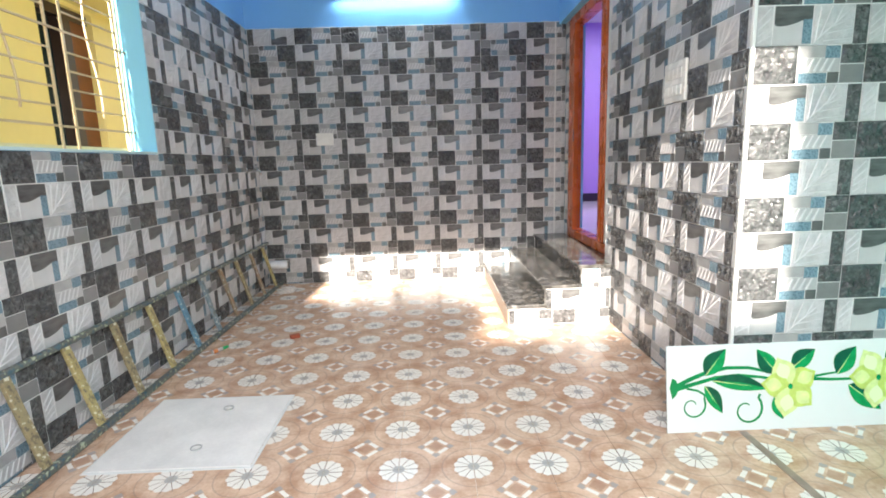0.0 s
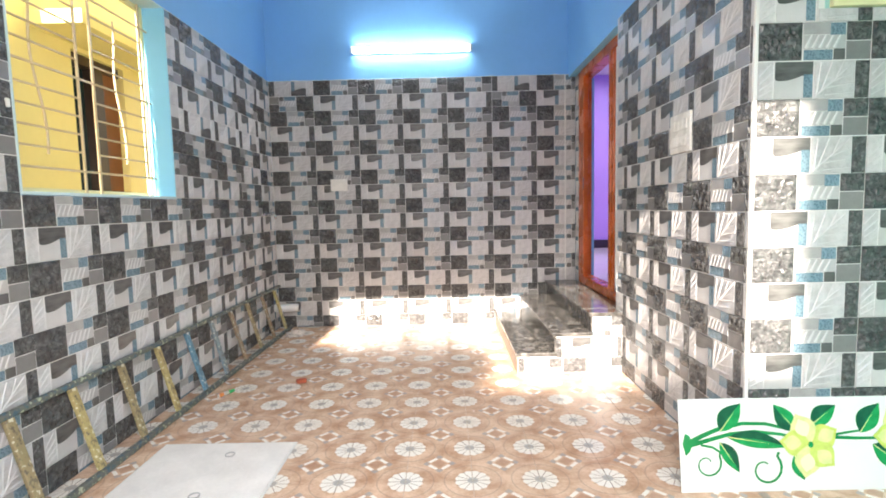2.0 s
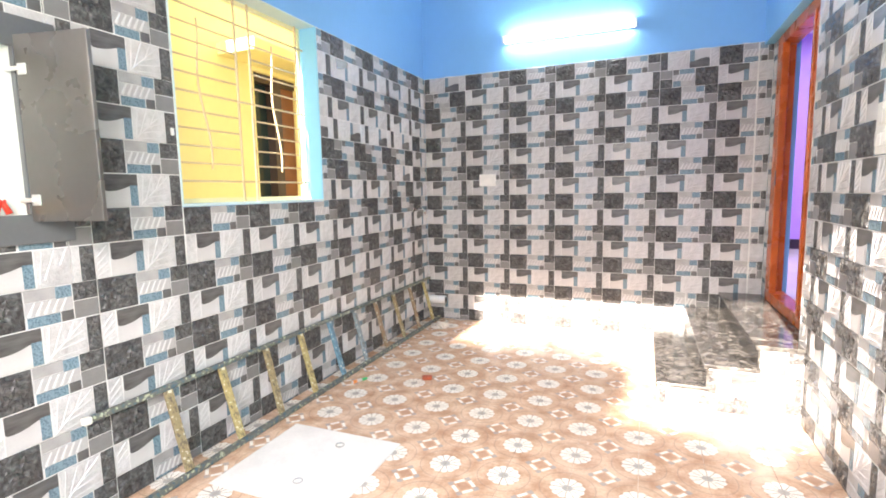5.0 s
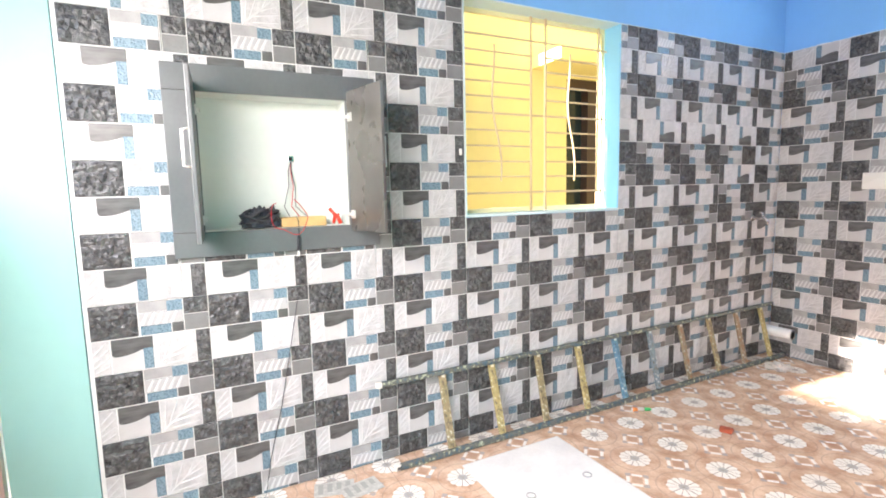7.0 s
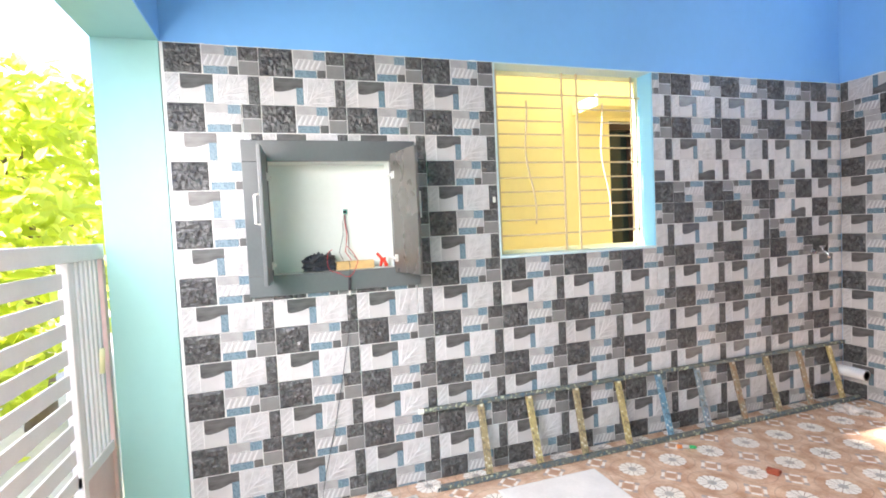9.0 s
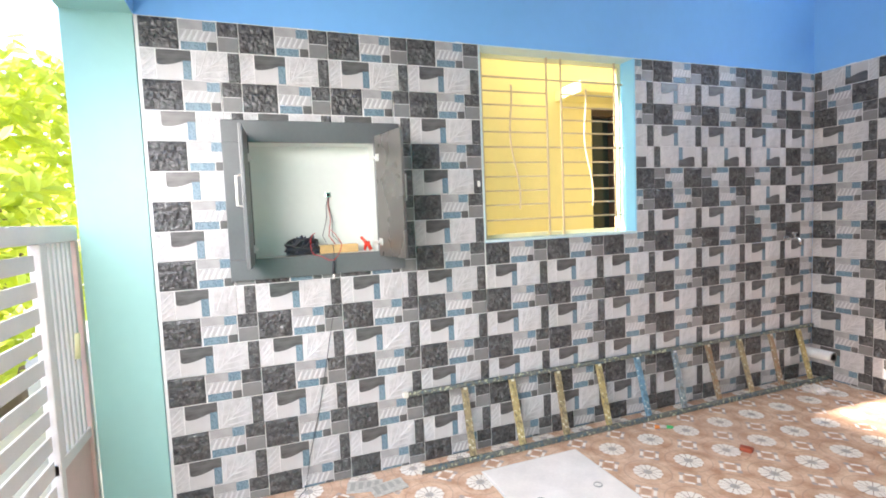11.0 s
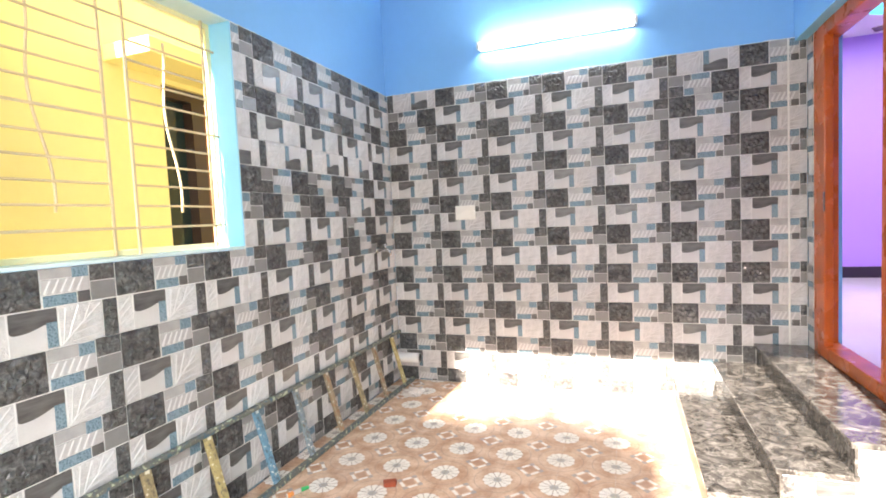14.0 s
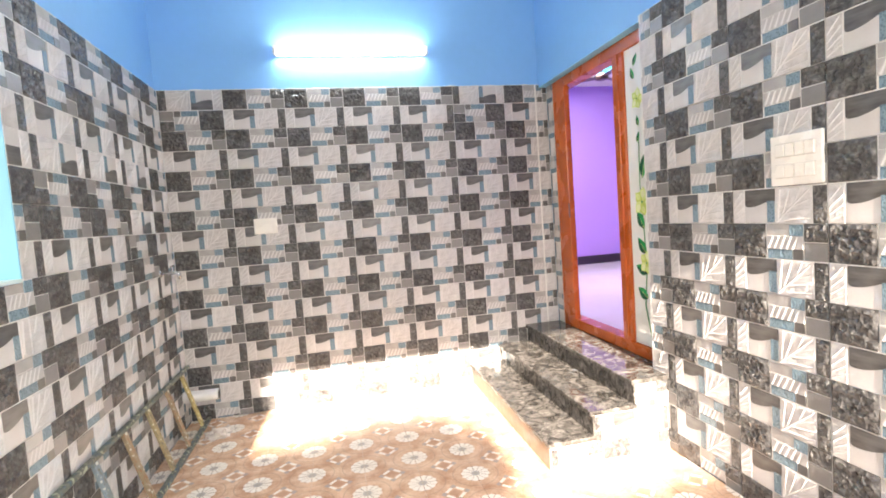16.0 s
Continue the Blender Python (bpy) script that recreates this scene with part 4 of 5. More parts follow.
part("stem", tube(((0, 0, 0), (0.05, 0.02, 0.7)), [0.02, 0.008]), M_BARK, shrub)
bm = bmesh.new()
for k in range(26):
    p = Vector((rnd.gauss(0.1, 0.18), rnd.gauss(0.1, 0.15), rnd.uniform(0.75, 1.1)))
    for q in range(5):
        m = Matrix.Translation(p) @ pose(0, 0, 0, 25, 0, 72 * q)
        bm.faces.new([bm.verts.new(m @ Vector(s)) for s in ((0, 0, 0), (0.022, 0.03, 0.01), (0, 0.055, 0), (-0.022, 0.03, 0.01))])
part("blossom", bm, M_FLOWER, shrub)

setting("floor_brown_strip", rbox(EAST + 0.024, EAST + 0.058, -0.33, PILLAR_Y - 0.07, -0.003, 0.003, 0.001), M_EDGE, "thin brown strip on the floor on the passage side", "trim")

# ---- wall cabinet with open doors ----


def worn(name, a, b, speck):
    """Old paint in two coats, with splashes."""
    m = material(name, a, 0.6, bump=0.4, bump_scale=60)
    nt, bs = nodes_of(m)
    tc, n = nt.nodes.new("ShaderNodeTexCoord"), nt.nodes.new("ShaderNodeTexNoise")
    n.inputs["Scale"].default_value, n.inputs["Detail"].default_value = 44, 10
    nt.links.new(tc.outputs["Object"], n.inputs["Vector"])
    r = nt.nodes.new("ShaderNodeValToRGB")
    e = r.color_ramp.elements
    e[0].position, e[0].color = 0.36, (*b, 1)
    e[1].position, e[1].color = 0.46, (*a, 1)
    for pos, c in ((0.58, a), (0.63, speck)):
        q = e.new(pos)
        q.color = (*c, 1)
    nt.links.new(n.outputs[0], r.inputs[0])
    nt.links.new(r.outputs[0], bs.inputs["Base Color"])
    return m


W_YELLOW = worn("worn yellow paint coats", (0.42, 0.34, 0.15), (0.16, 0.13, 0.085), (0.72, 0.68, 0.50))
W_OCHRE = worn("worn ochre paint coats", (0.30, 0.24, 0.13), (0.12, 0.10, 0.075), (0.66, 0.62, 0.48))
W_BLUE = worn("worn blue paint coats", (0.12, 0.26, 0.36), (0.07, 0.12, 0.15), (0.62, 0.66, 0.66))
W_BROWN = worn("worn brown paint coats", (0.27, 0.21, 0.14), (0.30, 0.13, 0.05), (0.66, 0.63, 0.55))
W_GREY = worn("worn grey blue paint coats", (0.20, 0.26, 0.29), (0.13, 0.11, 0.08), (0.70, 0.70, 0.66))
W_RAIL = worn("worn dark rail paint", (0.13, 0.14, 0.125), (0.06, 0.12, 0.16), (0.46, 0.50, 0.36))

cy0, cy1, cz0, cz1 = 0.487, 1.158, 1.325, 1.945
cab = thing("wall_cabinet", "dark grey wall cabinet set in the tiles, both doors standing open", "cabinet", pose(0, 0, 0))
part("frame_rail", rbox(-0.004, 0.020, CAB[0], CAB[1], cz1, CAB[3], 0.003), M_LAMINATE, cab)
part("frame_rail", rbox(-0.004, 0.020, CAB[0], CAB[1], CAB[2], cz0, 0.003), M_LAMINATE, cab)
part("frame_stile", rbox(-0.004, 0.020, CAB[0], cy0, cz0, cz1, 0.003), M_LAMINATE, cab)
part("frame_stile", rbox(-0.004, 0.020, cy1, CAB[1], cz0, cz1, 0.003), M_LAMINATE, cab)
for nm, b in (("back_board", (-0.157, -0.145, cy0 - 0.03, cy1 + 0.03, cz0 - 0.03, cz1 + 0.03)), ("side_board", (-0.145, -0.005, cy0 - 0.03, cy0, cz0 - 0.03, cz1 + 0.03)), ("side_board", (-0.145, -0.005, cy1, cy1 + 0.03, cz0 - 0.03, cz1 + 0.03)), ("base_board", (-0.145, -0.005, cy0, cy1, cz0 - 0.03, cz0)), ("top_board", (-0.145, -0.005, cy0, cy1, cz1, cz1 + 0.03))):
    part(nm, boxes(b), M_INSIDE, cab, "off-white lining board")
for hy, turn, name in ((cy1 + 0.012, -12, "r"), (cy0 - 0.014, 3, "l")):
    # the leaf stands out from the wall, about its hinge
    d = part("cabinet_door", rbox(0.0, 0.315, -0.009, 0.009, 1.298, 1.985, 0.003), [M_BRUSHED if name == "r" else M_LAMINATE], cab, "", pose(0.022, hy, 0, 0, 0, -turn))
    if name == "l":
        part("handle", tube(((0.27, -0.009, 1.60), (0.27, -0.035, 1.605), (0.27, -0.035, 1.745), (0.27, -0.009, 1.75)), 0.006, 8), M_PLASTIC, d, "white bow handle")
    else:
        part("handle", tube(((0.27, 0.009, 1.60), (0.27, 0.035, 1.605), (0.27, 0.035, 1.745), (0.27, 0.009, 1.75)), 0.006, 8), M_PLASTIC, d, "white bow handle")
    s = -1 if name == "r" else 1
    for z in (1.38, 1.86):
        h = part("hinge", rbox(0.012, 0.050, s * 0.009 if s > 0 else -0.016, 0.016 if s > 0 else -0.009, z - 0.021, z + 0.021, 0.003), M_SATIN, d, "satin steel hinge")
        part("hinge_arm", rbox(-0.030, 0.030, s * 0.016 if s > 0 else -0.028, 0.028 if s > 0 else -0.016, z - 0.008, z + 0.008, 0.003), M_SATIN, h)

sock = thing("cable_outlet", "small dark cable outlet with wires in the cabinet back", "outlet", pose(-0.145, 0.905, 1.665))
part("plate", rbox(0.0, 0.008, -0.016, 0.016, -0.016, 0.016, 0.003), M_STEEL, sock)
# black block proud of the plate, its colour imitating a hole's shade
part("hole_shade", rbox(0.006, 0.010, -0.009, 0.009, -0.009, 0.009, 0.002), M_HOLESHADE, sock)
wires = [(0, 0.004, 0.0), (0.012, -0.004, -0.06), (0.02, 0.004, -0.14), (0.03, -0.012, -0.24), (0.05, 0.02, -0.29)]
part("wire", tube(wires, 0.0025, 6), M_REDWIRE, sock, "red wire")
part("wire", tube([(x + 0.004, y - 0.012 * k, z) for k, (x, y, z) in enumerate(wires)], 0.002, 6), M_WIRE, sock, "black wire")
part("wire", tube([(x + 0.002, y + 0.018 * k * k / 8, z) for k, (x, y, z) in enumerate(wires)], 0.002, 6), M_WIRE, sock, "black wire")

block = tagged(part("wood_block", rbox(-0.11, -0.04, 0.83, 1.05, cz0 + 0.001, cz0 + 0.048, 0.004), M_PINE), "pale pine offcut lying in the open cabinet", "wood block")
rnd = random.Random(4)
bundle = thing("cable_bundle", "tangled black cable bundle lying in the cabinet", "cable", pose(-0.07, 0.735, cz0 + 0.004))
for k in range(9):
    a0, rr, zz = rnd.uniform(0, 6.28), rnd.uniform(0.04, 0.075), rnd.uniform(0.012, 0.10)
    pts = [(0.62 * rr * math.cos(a0 + q * 0.42) + rnd.uniform(-0.006, 0.006), 1.25 * rr * math.sin(a0 + q * 0.42) + rnd.uniform(-0.01, 0.01), zz * (0.75 + 0.25 * math.sin(q * 0.9 + k))) for q in range(16)]
    part("loop", tube(pts, 0.0075, 6), M_WIRE, bundle)
bm = bmesh.new()
bmesh.ops.create_icosphere(bm, subdivisions=4, radius=0.1)
for v in bm.verts:
    n = noise.noise(v.co * 26) + 0.6 * noise.noise(v.co * 60)
    v.co = Vector((v.co.x * (0.42 + 0.25 * n), v.co.y * (0.82 + 0.4 * n), max(0.0, v.co.z * (0.55 + 0.6 * n) * (1 + 3.0 * v.co.y) + 0.02)))
part("wrap", bm, M_WRAP, bundle, "crumpled dark navy plastic wrap")
part("plug", rbox(-0.03, 0.03, -0.075, -0.02, 0.0, 0.045, 0.012), M_WIRE, bundle)
red = thing("red_wire_loop", "loose loop of red wire hanging over the cabinet edge", "wire", pose(0.0, 0.86, cz0))
part("strand", tube([(-0.06 + 0.115 * max(0.0, math.sin(q / 18 * math.pi)), 0.085 * math.cos(q / 18 * 5.2 + 2.2), 0.055 + 0.080 * math.sin(q / 18 * 5.2 + 2.2) + 0.012 * math.sin(q * 1.1)) for q in range(19)], 0.0021, 6), M_REDWIRE, red)
lead = thing("hanging_cable", "thin dark cable hanging from the cabinet down the tiles", "cable", pose(0, 0, 0))
part("strand", tube([(-0.04, 0.90, cz0 + 0.052), (0.010, 0.90, cz0 + 0.03), (0.028, 0.895, cz0 - 0.03), (0.027, 0.885, 1.05), (0.012, 0.83, 0.75), (0.010, 0.77, 0.45), (0.012, 0.70, 0.18), (0.03, 0.665, 0.008), (0.10, 0.62, 0.006)], 0.0019, 6), M_WIRE, lead)
part("connector", tube([(0.029, 0.893, cz0 - 0.04), (0.0285, 0.889, cz0 - 0.11)], 0.007, 8), M_WIRE, lead)
part("connector_tip", tube([(0.0285, 0.889, cz0 - 0.112), (0.028, 0.888, cz0 - 0.14)], 0.006, 8), M_PLASTIC, lead)
clip = thing("red_clamp", "small bright red plastic clamp in the cabinet", "clamp", pose(-0.06, 1.10, cz0))
part("jaw", tube([(0, -0.01, 0.006), (0.005, 0.0, 0.05), (0.01, -0.03, 0.085)], [0.008, 0.012, 0.009], 8), M_RED, clip)
part("jaw", tube([(0.012, 0.025, 0.006), (0.008, 0.01, 0.045), (0.0, 0.02, 0.055)], [0.012, 0.010, 0.006], 8), M_RED, clip)

# ---- ladder lying on its side against the wall ----
ladder = thing("ladder", "long wooden ladder, paint-splashed, lying on its side against tiles", "ladder", pose(0, 0, 0))
part("rail", rbox(0.121, 0.153, 1.31, 4.90, 0.001, 0.033, 0.007), W_RAIL, ladder)
part("rail", rbox(0.008, 0.037, 1.26, 4.90, 0.433, 0.461, 0.007), W_RAIL, ladder)
for z, x, y in ((0.0180, 0.137, 1.31), (0.447, 0.023, 1.26)):
    part("rail_end", rbox(x - 0.016, x + 0.016, y - 0.004, y + 0.03, z - 0.0165, z + 0.0165, 0.006), M_SPECK, ladder)
for k, mt in enumerate((W_OCHRE, W_YELLOW, W_OCHRE, W_YELLOW, W_BLUE, W_GREY, W_BROWN, W_OCHRE, W_BROWN, W_YELLOW)):
    y = 1.655 + 0.3395 * k
    part("rung", rbox(-0.010, 0.010, -0.022, 0.022, -0.205, 0.205, 0.004), mt, ladder, m=pose(0.081, y, 0.235, 1.5 * math.sin(k * 2.1), -15.3, 0))

# ---- tap, pipe and small fittings ----
tap = thing("water_tap", "small chrome water tap on the tiled wall", "tap", pose(0.0, 4.58, 1.205))
part("flange", tube(((0.0, 0, 0), (0.012, 0, 0)), 0.024, 16), M_STEEL, tap)
part("body", tube(((0.01, 0, 0), (0.06, 0, 0), (0.10, 0, 0.004), (0.125, 0, -0.012), (0.13, 0, -0.045)), [0.012, 0.015, 0.014, 0.012, 0.011], 12), M_STEEL, tap)
part("stem", tube(((0.085, 0, 0.01), (0.085, 0, 0.045)), 0.007, 10), M_STEEL, tap)
part("lever", tube(((0.085, -0.03, 0.048), (0.085, 0.03, 0.05)), 0.006, 8), M_STEEL, tap)
pipe = thing("drain_pipe", "grey plastic drain pipe stub from the wall corner", "pipe", pose(0.0, 4.80, 0.235))
bm = tube(((0.0, 0, 0), (0.25, 0, 0), (0.25, 0, 0)), [0.042, 0.042, 0.035], 20, closed=True)
part("pipe", bm, M_PVC, pipe)
# closed grey disc; its tone stands in for shade inside the pipe
bm = tube(((0.25, 0, 0), (0.20, 0, 0)), [0.035, 0.034], 20)
part("bore_shade", bm, M_RINGBORE, pipe, "grey disc at the mouth, toned for the shaded inside")
plate = thing("blank_plate", "white plastic blank plate on the tiled end wall", "switch plate", pose(0.692, BACK, 1.489))
part("plate", rbox(-0.088, 0.088, -0.014, 0.0, -0.061, 0.061, 0.004), M_PLASTIC, plate)
part("cover", rbox(-0.076, 0.076, -0.017, -0.013, -0.05, 0.05, 0.002), M_PLASTIC, plate)
board = thing("switch_board", "white switch board with two rows of switches", "switch board", pose(EAST, 2.44, 1.60, 0, 0, -90))
part("plate", rbox(-0.114, 0.114, -0.016, 0.0, -0.103, 0.103, 0.005), M_PLASTIC, board)
for r in (0, 1):
    # raised strip in a darker tone, imitating shade between the switches
    part("recess", rbox(-0.09, 0.09, -0.0175, -0.0155, 0.012 - 0.085 * r, 0.070 - 0.085 * r, 0.001), M_GAPSHADE, board)
    for k in range(4):
        x = -0.086 + 0.0435 * k
        part("switch", rbox(x, x + 0.041, -0.023, -0.017, 0.015 - 0.085 * r, 0.067 - 0.085 * r, 0.003), M_PLASTIC, board)
stub = tagged(part("wall_clip", rbox(0.0, 0.012, 1.808, 1.826, 1.685, 1.722, 0.004), M_PLASTIC), "small white plastic clip beside the window", "clip")

# ---- floor things ----
cover = thing("inspection_cover", "pale cement chamber cover with two ring pulls, in floor", "cover", pose(0.62, 1.972, 0))
part("slab", rbox(-0.34, 0.34, -0.315, 0.315, 0.0005, 0.007, 0.002), M_COVER, cover)
part("surround", boxes((-0.352, -0.342, -0.327, 0.327, 0.0005, 0.004), (0.342, 0.352, -0.327, 0.327, 0.0005, 0.004), (-0.342, 0.342, -0.327, -0.317, 0.0005, 0.004), (-0.342, 0.342, 0.317, 0.327, 0.0005, 0.004)), M_GROUT, cover)
for y in (-0.17, 0.19):
    part("ring_pull", ring_mesh(0.022, 0.0035), M_RINGBORE, cover, m=pose(0.05, y, 0.0105))
    part("recess", tube(((0.05, y, 0.0071), (0.05, y, 0.0078)), 0.017, 16), M_COVER, cover)
chip = tagged(part("brick_chip", rbox(-0.038, 0.038, -0.024, 0.024, 0.0, 0.03, 0.011), M_BRICK), "broken red brick chip lying on the floor tiles", "brick chip")
chip.matrix_basis = pose(0.728, 3.215, 0.0, 0, 0, 28)
for v in chip.data.vertices:
    v.co += Vector((noise.noise(v.co * 40), noise.noise(v.co * 40 + Vector((5, 0, 0))), 0)) * 0.008
tubeb = thing("small_bottle", "small clear bottle with orange label and green cap", "bottle", pose(0.245, 2.95, 0.0135, 0, 0, 62))
part("body", tube(((0, 0, 0), (0.004, 0, 0), (0.075, 0, 0), (0.085, 0, 0)), [0.008, 0.013, 0.013, 0.007], 14), M_BAG, tubeb)
part("label", tube(((0.006, 0, 0), (0.04, 0, 0)), 0.0134, 14), M_LABEL, tubeb, "orange label")
part("cap", tube(((0.086, 0, 0), (0.09, 0, 0), (0.125, 0, -0.001), (0.13, 0, -0.001)), [0.008, 0.0115, 0.010, 0.006], 12), M_CAP, tubeb, "green cap")
bm = bmesh.new()
bmesh.ops.create_icosphere(bm, subdivisions=3, radius=0.09)
for v in bm.verts:
    n = noise.noise(v.co * 22) + 0.6 * noise.noise(v.co * 50)
    v.co = Vector((v.co.x * (1 + 0.5 * n), v.co.y * (0.8 + 0.5 * n), max(0.0, v.co.z * (0.45 + 0.5 * n) + 0.015)))
bag = tagged(part("plastic_bag", bm, M_BAG), "crumpled clear plastic bag on the floor by the ladder", "plastic bag")
bag.matrix_basis = pose(0.28, 4.55, 0.0)
for x, y, r in ((0.20, 1.10, 8), (0.13, 0.98, -14)):
    leaflet = tagged(part("leaflet", rbox(-0.06, 0.06, -0.10, 0.10, 0.0005, 0.0028, 0.0008), M_PAPER), "printed paper leaflet lying on the floor by the wall", "leaflet", "leaflets")
    leaflet.matrix_basis = pose(x, y, 0.003 * (r > 0), 0, 0, r)
    for k in range(4):
        part("print_bar", boxes((-0.045, 0.04 - 0.012 * k, -0.08 + 0.045 * k, -0.055 + 0.045 * k, 0.0029, 0.0032)), M_INK, leaflet)

# ---- painted panels ----


def leaf_shape(length, width, curve=0.15, n=9):
    up = [(length * k / n, width * math.sin(math.pi * (k / n) ** 0.8) + curve * length * math.sin(math.pi * k / n) * 0.3) for k in range(n + 1)]
    low = [(length * k / n, -width * math.sin(math.pi * (k / n) ** 0.9) + curve * length * math.sin(math.pi * k / n) * 0.3) for k in range(n - 1, 0, -1)]
    return up + low


def painted_leaf(parent, at, turn, length, width):
    """A leaf of paint, with its pale midrib, on a panel whose face looks to -y."""
    x, z = at
    lf = part("painted_leaf", outline(leaf_shape(length, width), 0.0012), M_GREENLEAF, parent, m=pose(x, 0, z, 0, -turn, 0))
    half = leaf_shape(length, width)[:10]
    part("leaf_shade", outline([half[0]] + [(u, v * 0.97) for u, v in half[1:9]] + [half[9]] + [(u, 0.045 * length * math.sin(math.pi * u / length)) for u, v in half[8:0:-1]], 0.0003), M_DARKLEAF, lf, "", pose(0, -0.00125, 0))
    part("midrib", outline([(0.02 * length, 0.0022), (0.7 * length, 0.0), (0.02 * length, -0.0022)], 0.0003), M_PETALTWO, lf, m=pose(0, -0.0017, 0.01 * length))


def painted_flower(parent, at, r, turn=0):
    """Five broad pointed petals, each with a paler middle, round a small dark eye."""
    x, z = at
    for k in range(5):
        def petal(size, wide):
            up = [(size * q / 12, wide * math.sin(math.pi * (q / 12) ** 1.1) ** 0.75 * (1 - 0.25 * (q / 12) ** 6)) for q in range(1, 12)]
            return [(0.0, 0.0)] + up + [(size * 1.06, 0.0)] + [(a, -b) for a, b in reversed(up)]
        m = pose(x, -0.0015, z, 0, -(turn + 72 * k + (8 if k % 2 else -5)), 0)
        p = part("petal", outline(petal(r * (1.0 + 0.08 * (k % 2)), r * 0.44), 0.0012 + 0.0003 * k), (M_PETAL, M_PETALTWO)[k % 2], parent, m=m)
        part("petal_middle", outline([(a + 0.3 * r, b) for a, b in petal(r * 0.6, r * 0.25)], 0.0003), M_PETALTWO if k % 2 == 0 else M_PETALCORE, p, m=pose(0, -0.00125 - 0.0003 * k, 0))
    part("flower_eye", outline([(0.09 * r * math.cos(q * 0.7854), 0.11 * r * math.sin(q * 0.7854)) for q in range(8)], 0.0006), M_GREENLEAF, parent, m=pose(x, -0.0047, z))


def painted_line(parent, pts, w):
    n = len(pts)
    left, right = [], []
    for k, (x, z) in enumerate(pts):
        a, b = pts[max(k - 1, 0)], pts[min(k + 1, n - 1)]
        d = math.hypot(b[0] - a[0], b[1] - a[1]) or 1
        nx, nz = -(b[1] - a[1]) / d, (b[0] - a[0]) / d
        ww = w * (1 - 0.55 * k / n)
        left.append((x + nx * ww, z + nz * ww))
        right.append((x - nx * ww, z - nz * ww))
    bm = bmesh.new()
    vl, vr = [bm.verts.new((x, -0.0009, z)) for x, z in left], [bm.verts.new((x, -0.0009, z)) for x, z in right]
    for k in range(n - 1):
        bm.faces.new((vl[k], vl[k + 1], vr[k + 1], vr[k]))
    part("painted_stem", bm, M_STEM, parent)


def arc(cx, cz, r0, r1, a0, a1, n=18):
    return [(cx + (r0 + (r1 - r0) * k / n) * math.cos(radians(a0 + (a1 - a0) * k / n)), cz + (r0 + (r1 - r0) * k / n) * math.sin(radians(a0 + (a1 - a0) * k / n))) for k in range(n + 1)]


panel = thing("flower_panel", "glossy white panel painted with a flowering vine, leaning on wall", "panel", pose(2.770, 1.770, 0.001, -7.6, 0, 0))
part("sheet", rbox(0, 1.15, 0.001, 0.010, 0, 0.392, 0.002), M_PANEL, panel)
art = part("painting", outline([(0.055, 0.15), (0.075, 0.17), (0.085, 0.20), (0.073, 0.235), (0.055, 0.245), (0.043, 0.20)], 0.0012), M_STEM, panel, "painted vine with lime yellow flowers", pose(-0.032, 0, 0.004))
painted_line(art, [(0.06, 0.20), (0.13, 0.235), (0.20, 0.262), (0.30, 0.283), (0.40, 0.280), (0.47, 0.262)], 0.011)
painted_line(art, [(0.06, 0.19), (0.15, 0.215), (0.25, 0.24), (0.35, 0.248), (0.46, 0.235), (0.52, 0.22)], 0.010)
painted_line(art, [(0.12, 0.195), (0.17, 0.185), (0.20, 0.165)] + arc(0.145, 0.115, 0.062, 0.018, 30, -330), 0.005)
painted_line(art, [(0.45, 0.16)] + arc(0.39, 0.09, 0.075, 0.024, 45, -300), 0.006)
painted_line(art, [(0.66, 0.22), (0.78, 0.213), (0.90, 0.212)], 0.008)
painted_line(art, [(0.66, 0.225), (0.76, 0.24), (0.84, 0.25)], 0.006)
for at, turn, l, w in (((0.205, 0.25), 52, 0.15, 0.045), ((0.53, 0.25), 130, 0.145, 0.040), ((0.235, 0.225), -10, 0.26, 0.036), ((0.20, 0.205), -58, 0.15, 0.032), ((0.595, 0.27), 38, 0.135, 0.042), ((0.515, 0.145), -70, 0.11, 0.034), ((0.80, 0.235), 55, 0.15, 0.048), ((0.85, 0.185), -38, 0.19, 0.050), ((1.02, 0.28), 38, 0.13, 0.04)):
    painted_leaf(art, at, turn, l, w)
painted_flower(art, (0.585, 0.19), 0.125, 34)
painted_flower(art, (0.985, 0.215), 0.125, 38)

side = part("side_painting", outline([(0.0, 0.0), (0.004, 0.0), (0.004, 0.06), (0.0, 0.06)], 0.0012), M_STEM, door, "painted green vine with yellow flowers", pose(DOOR_X + 0.0055, 3.735, 0.0, 0, 0, -90))
painted_line(side, [(0.17, 0.60), (0.12, 0.80), (0.15, 1.05), (0.13, 1.35), (0.11, 1.6), (0.12, 1.9)], 0.007)
painted_line(side, [(0.19, 0.60), (0.20, 0.85), (0.17, 1.05)], 0.004)
for at, turn, l, w in (((0.15, 0.85), 150, 0.12, 0.035), ((0.16, 1.02), 165, 0.13, 0.035), ((0.15, 1.14), 130, 0.13, 0.035), ((0.14, 1.30), 120, 0.14, 0.035), ((0.14, 1.62), 75, 0.17, 0.035), ((0.10, 1.85), 70, 0.07, 0.015), ((0.12, 1.95), 100, 0.07, 0.015), ((0.09, 2.25), 110, 0.08, 0.018), ((0.09, 2.33), 60, 0.08, 0.018)):
    painted_leaf(side, at, turn, l, w)
for at, r in (((0.13, 1.47), 0.085), ((0.15, 1.08), 0.07), ((0.12, 2.12), 0.06)):
    painted_flower(side, at, r)

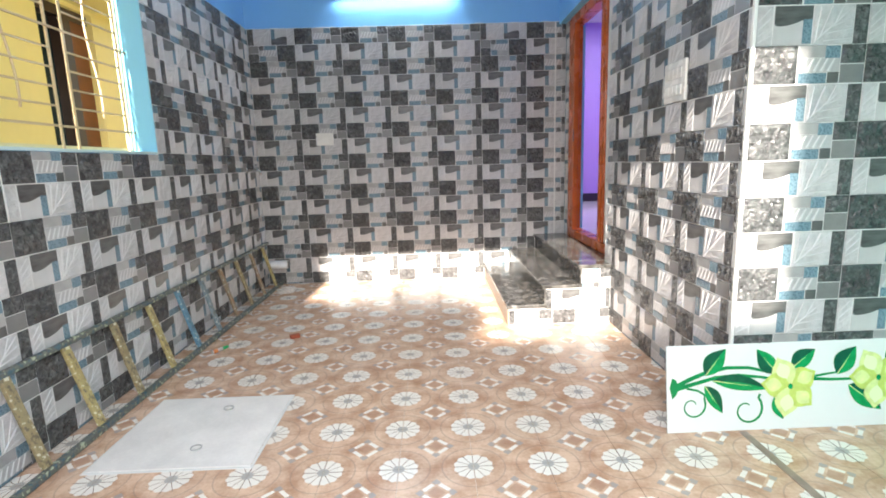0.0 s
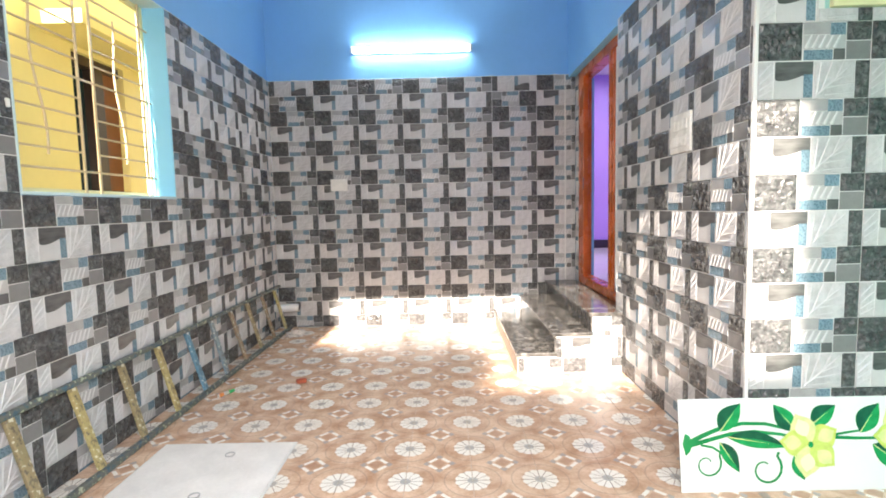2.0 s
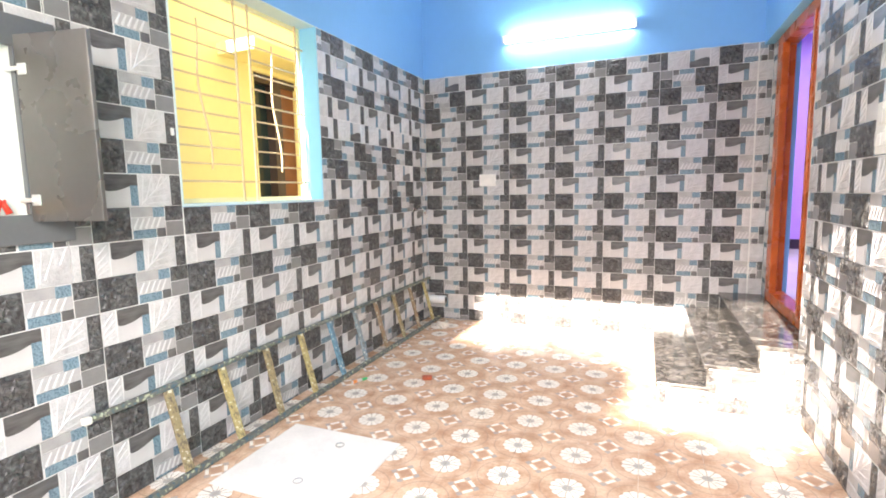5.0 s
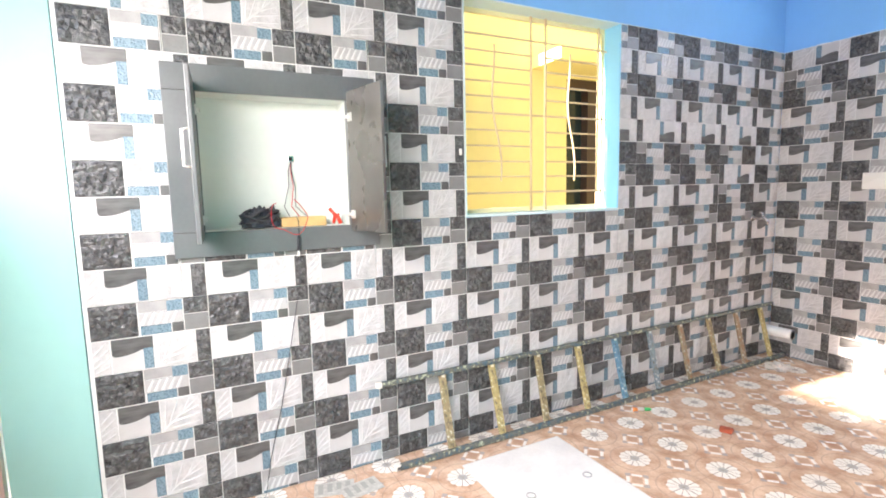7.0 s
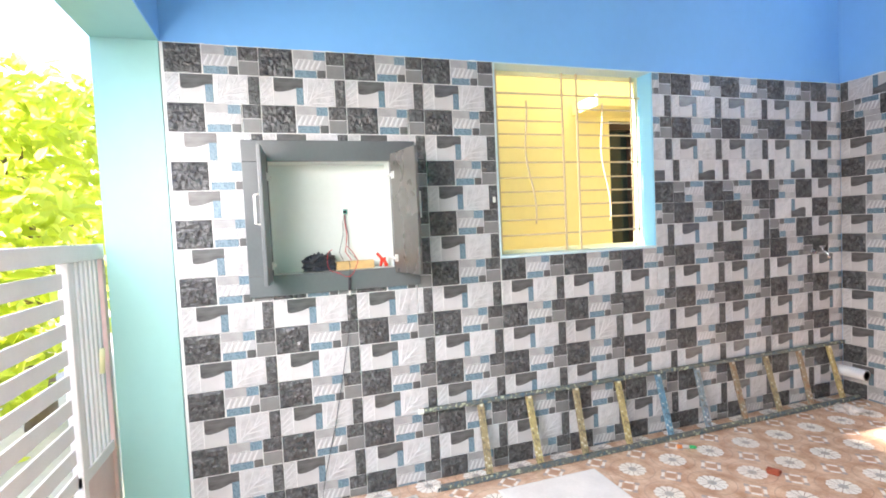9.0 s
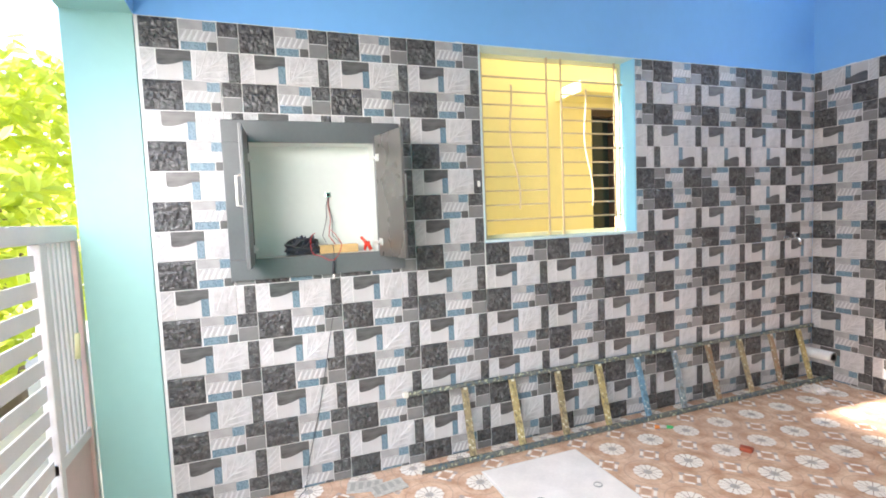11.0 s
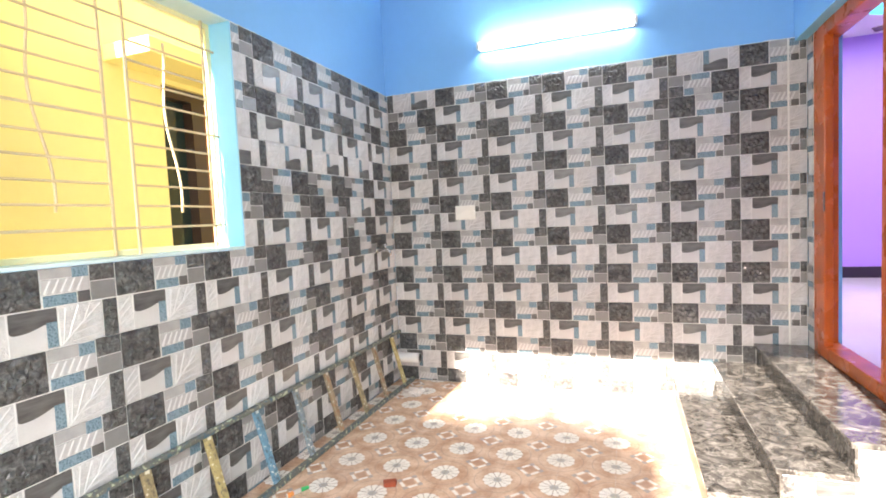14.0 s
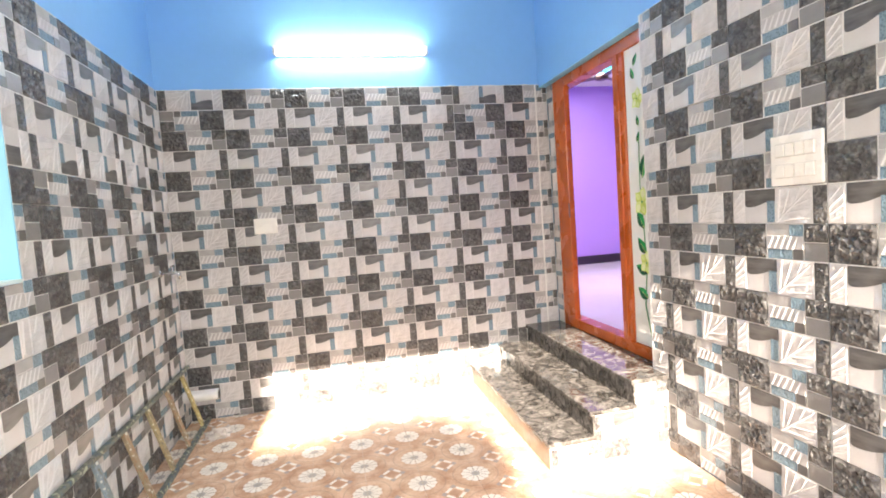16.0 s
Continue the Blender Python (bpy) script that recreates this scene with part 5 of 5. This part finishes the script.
# ---- small window in the wall facing the gate ----
w2 = tagged(part("window_2", boxes((3.365, 3.41, PILLAR_Y - 0.012, PILLAR_Y + 0.10, 2.005, 3.12), (3.86, 3.95, PILLAR_Y - 0.012, PILLAR_Y + 0.10, 2.005, 3.12), (3.41, 3.86, PILLAR_Y - 0.012, PILLAR_Y + 0.10, 2.005, 2.05), (3.41, 3.86, PILLAR_Y - 0.012, PILLAR_Y + 0.10, 3.07, 3.12)), M_CREAM), "small dark window with a pale yellow frame", "window", kind="structure")
part("pane", boxes((3.41, 3.86, PILLAR_Y + 0.07, PILLAR_Y + 0.078, 2.05, 3.07)), M_GLASS, w2)

# ---- ragged cement along the top of the tiles ----


def cement_edge(name, place, length):
    bm, n = bmesh.new(), int(length / 0.012)
    rows = []
    for k in range(n + 1):
        x = length * k / n
        h = 0.003 + max(0.0, noise.noise((x * 9.0, 3.1, len(name)))) * 0.012 + max(0.0, noise.noise((x * 60.0, 7.7, 0.0))) * 0.006
        rows.append([bm.verts.new(p) for p in ((x, 0.011, TOP - 0.002), (x, 0.011, TOP + h), (x, 0.002, TOP + h * 0.7), (x, 0.002, TOP - 0.002))])
    for a, c in zip(rows, rows[1:]):
        for i in range(3):
            bm.faces.new((a[i], a[i + 1], c[i + 1], c[i]))
    bmesh.ops.recalc_face_normals(bm, faces=bm.faces[:])
    ob = setting(name, bm, M_GROUT, "ragged white cement edge on top of the wall tiles", "trim")
    ob.matrix_basis = place


cement_edge("trim_cement_west_a", pose(0, 0.0, 0, 0, 0, 90), WIN[0])
cement_edge("trim_cement_west_b", pose(0, WIN[1], 0, 0, 0, 90), BACK - WIN[1])
cement_edge("trim_cement_north", pose(0, BACK, 0), 3.08)
cement_edge("trim_cement_east", pose(EAST, ALCOVE_Y, 0, 0, 0, -90), ALCOVE_Y - PILLAR_Y)

# ---- the tiles themselves ----
tile_wall(west, pose(0, 0, 0, 0, 0, 90), BACK - 0.002, 0.002, 0.0165, [(WIN[0] - 0.003, WIN[1] + 0.003, WIN[2] - 0.012, 9), (CAB[0] + 0.02, CAB[1] - 0.02, CAB[2] + 0.02, CAB[3] - 0.02)], {(6, 2), (7, 2), (8, 2), (9, 3), (9, 2)})
tile_wall(north, pose(0, BACK, 0), 3.142, 0.002, 0.004, [(2.29, 9, 0, 0.13), (2.56, 9, 0, 0.275), (2.83, 9, 0, 0.42)], {(0, 0), (5, 0)})
tile_wall(east, pose(EAST, ALCOVE_Y, 0, 0, 0, -90), ALCOVE_Y - PILLAR_Y - 0.012, 0.002, -0.256, [])
tile_wall(east, pose(3.145, BACK - 0.002, 0, 0, 0, -90), 0.115, 0.449, -0.2, [], top=TOP - 0.022)
tile_wall(south, pose(EAST, PILLAR_Y, 0), 0.86, 0.002, 0.012, [(0.25, 9, 2.0, 9)], top=2.86)
tile_wall(steps, pose(2.30, 3.312, 0), EAST - 2.302, 0.002, -0.13, [(-1, 0.275, 0.128, 9), (0.2, 0.54, 0.273, 9)], top=0.42)

# floor tiles
bm = boxes((-0.1515, 0.1515, -0.1515, 0.1515, -0.006, 0.0))
fl = bpy.data.meshes.new("floor_tile")
bm.to_mesh(fl)
bm.free()
fl.materials.append(M_FLOOR)
FX, FY, FS = 0.054, 0.0675, 0.3055


def clipped_floor(x0, x1, y0, y1):
    bm = boxes((x0, x1, y0, y1, -0.006, 0.0))
    me = bpy.data.meshes.new("floor_tile")
    bm.to_mesh(me)
    bm.free()
    me.materials.append(M_FLOOR)
    return me


for i in range(-1, 16):
    for k in range(-2, 17):
        cx, cy = FX + FS * (i + 0.5), FY + FS * (k + 0.5)
        for a, b, c, d in ((0.0, EAST + 0.02, -0.335, BACK), (EAST + 0.02, 3.95, -0.335, PILLAR_Y + 0.01)):
            x0, x1, y0, y1 = max(a - cx, -0.1518), min(b - cx, 0.1518), max(c - cy, -0.1518), min(d - cy, 0.1518)
            if x1 - x0 < 0.01 or y1 - y0 < 0.01:
                continue
            whole = x1 - x0 > 0.303 and y1 - y0 > 0.303
            ob = new("floor_tile", fl if whole else clipped_floor(x0, x1, y0, y1))
            ob.parent = floor
            ob.matrix_basis = pose(cx, cy, random.uniform(-0.0004, 0.0004))
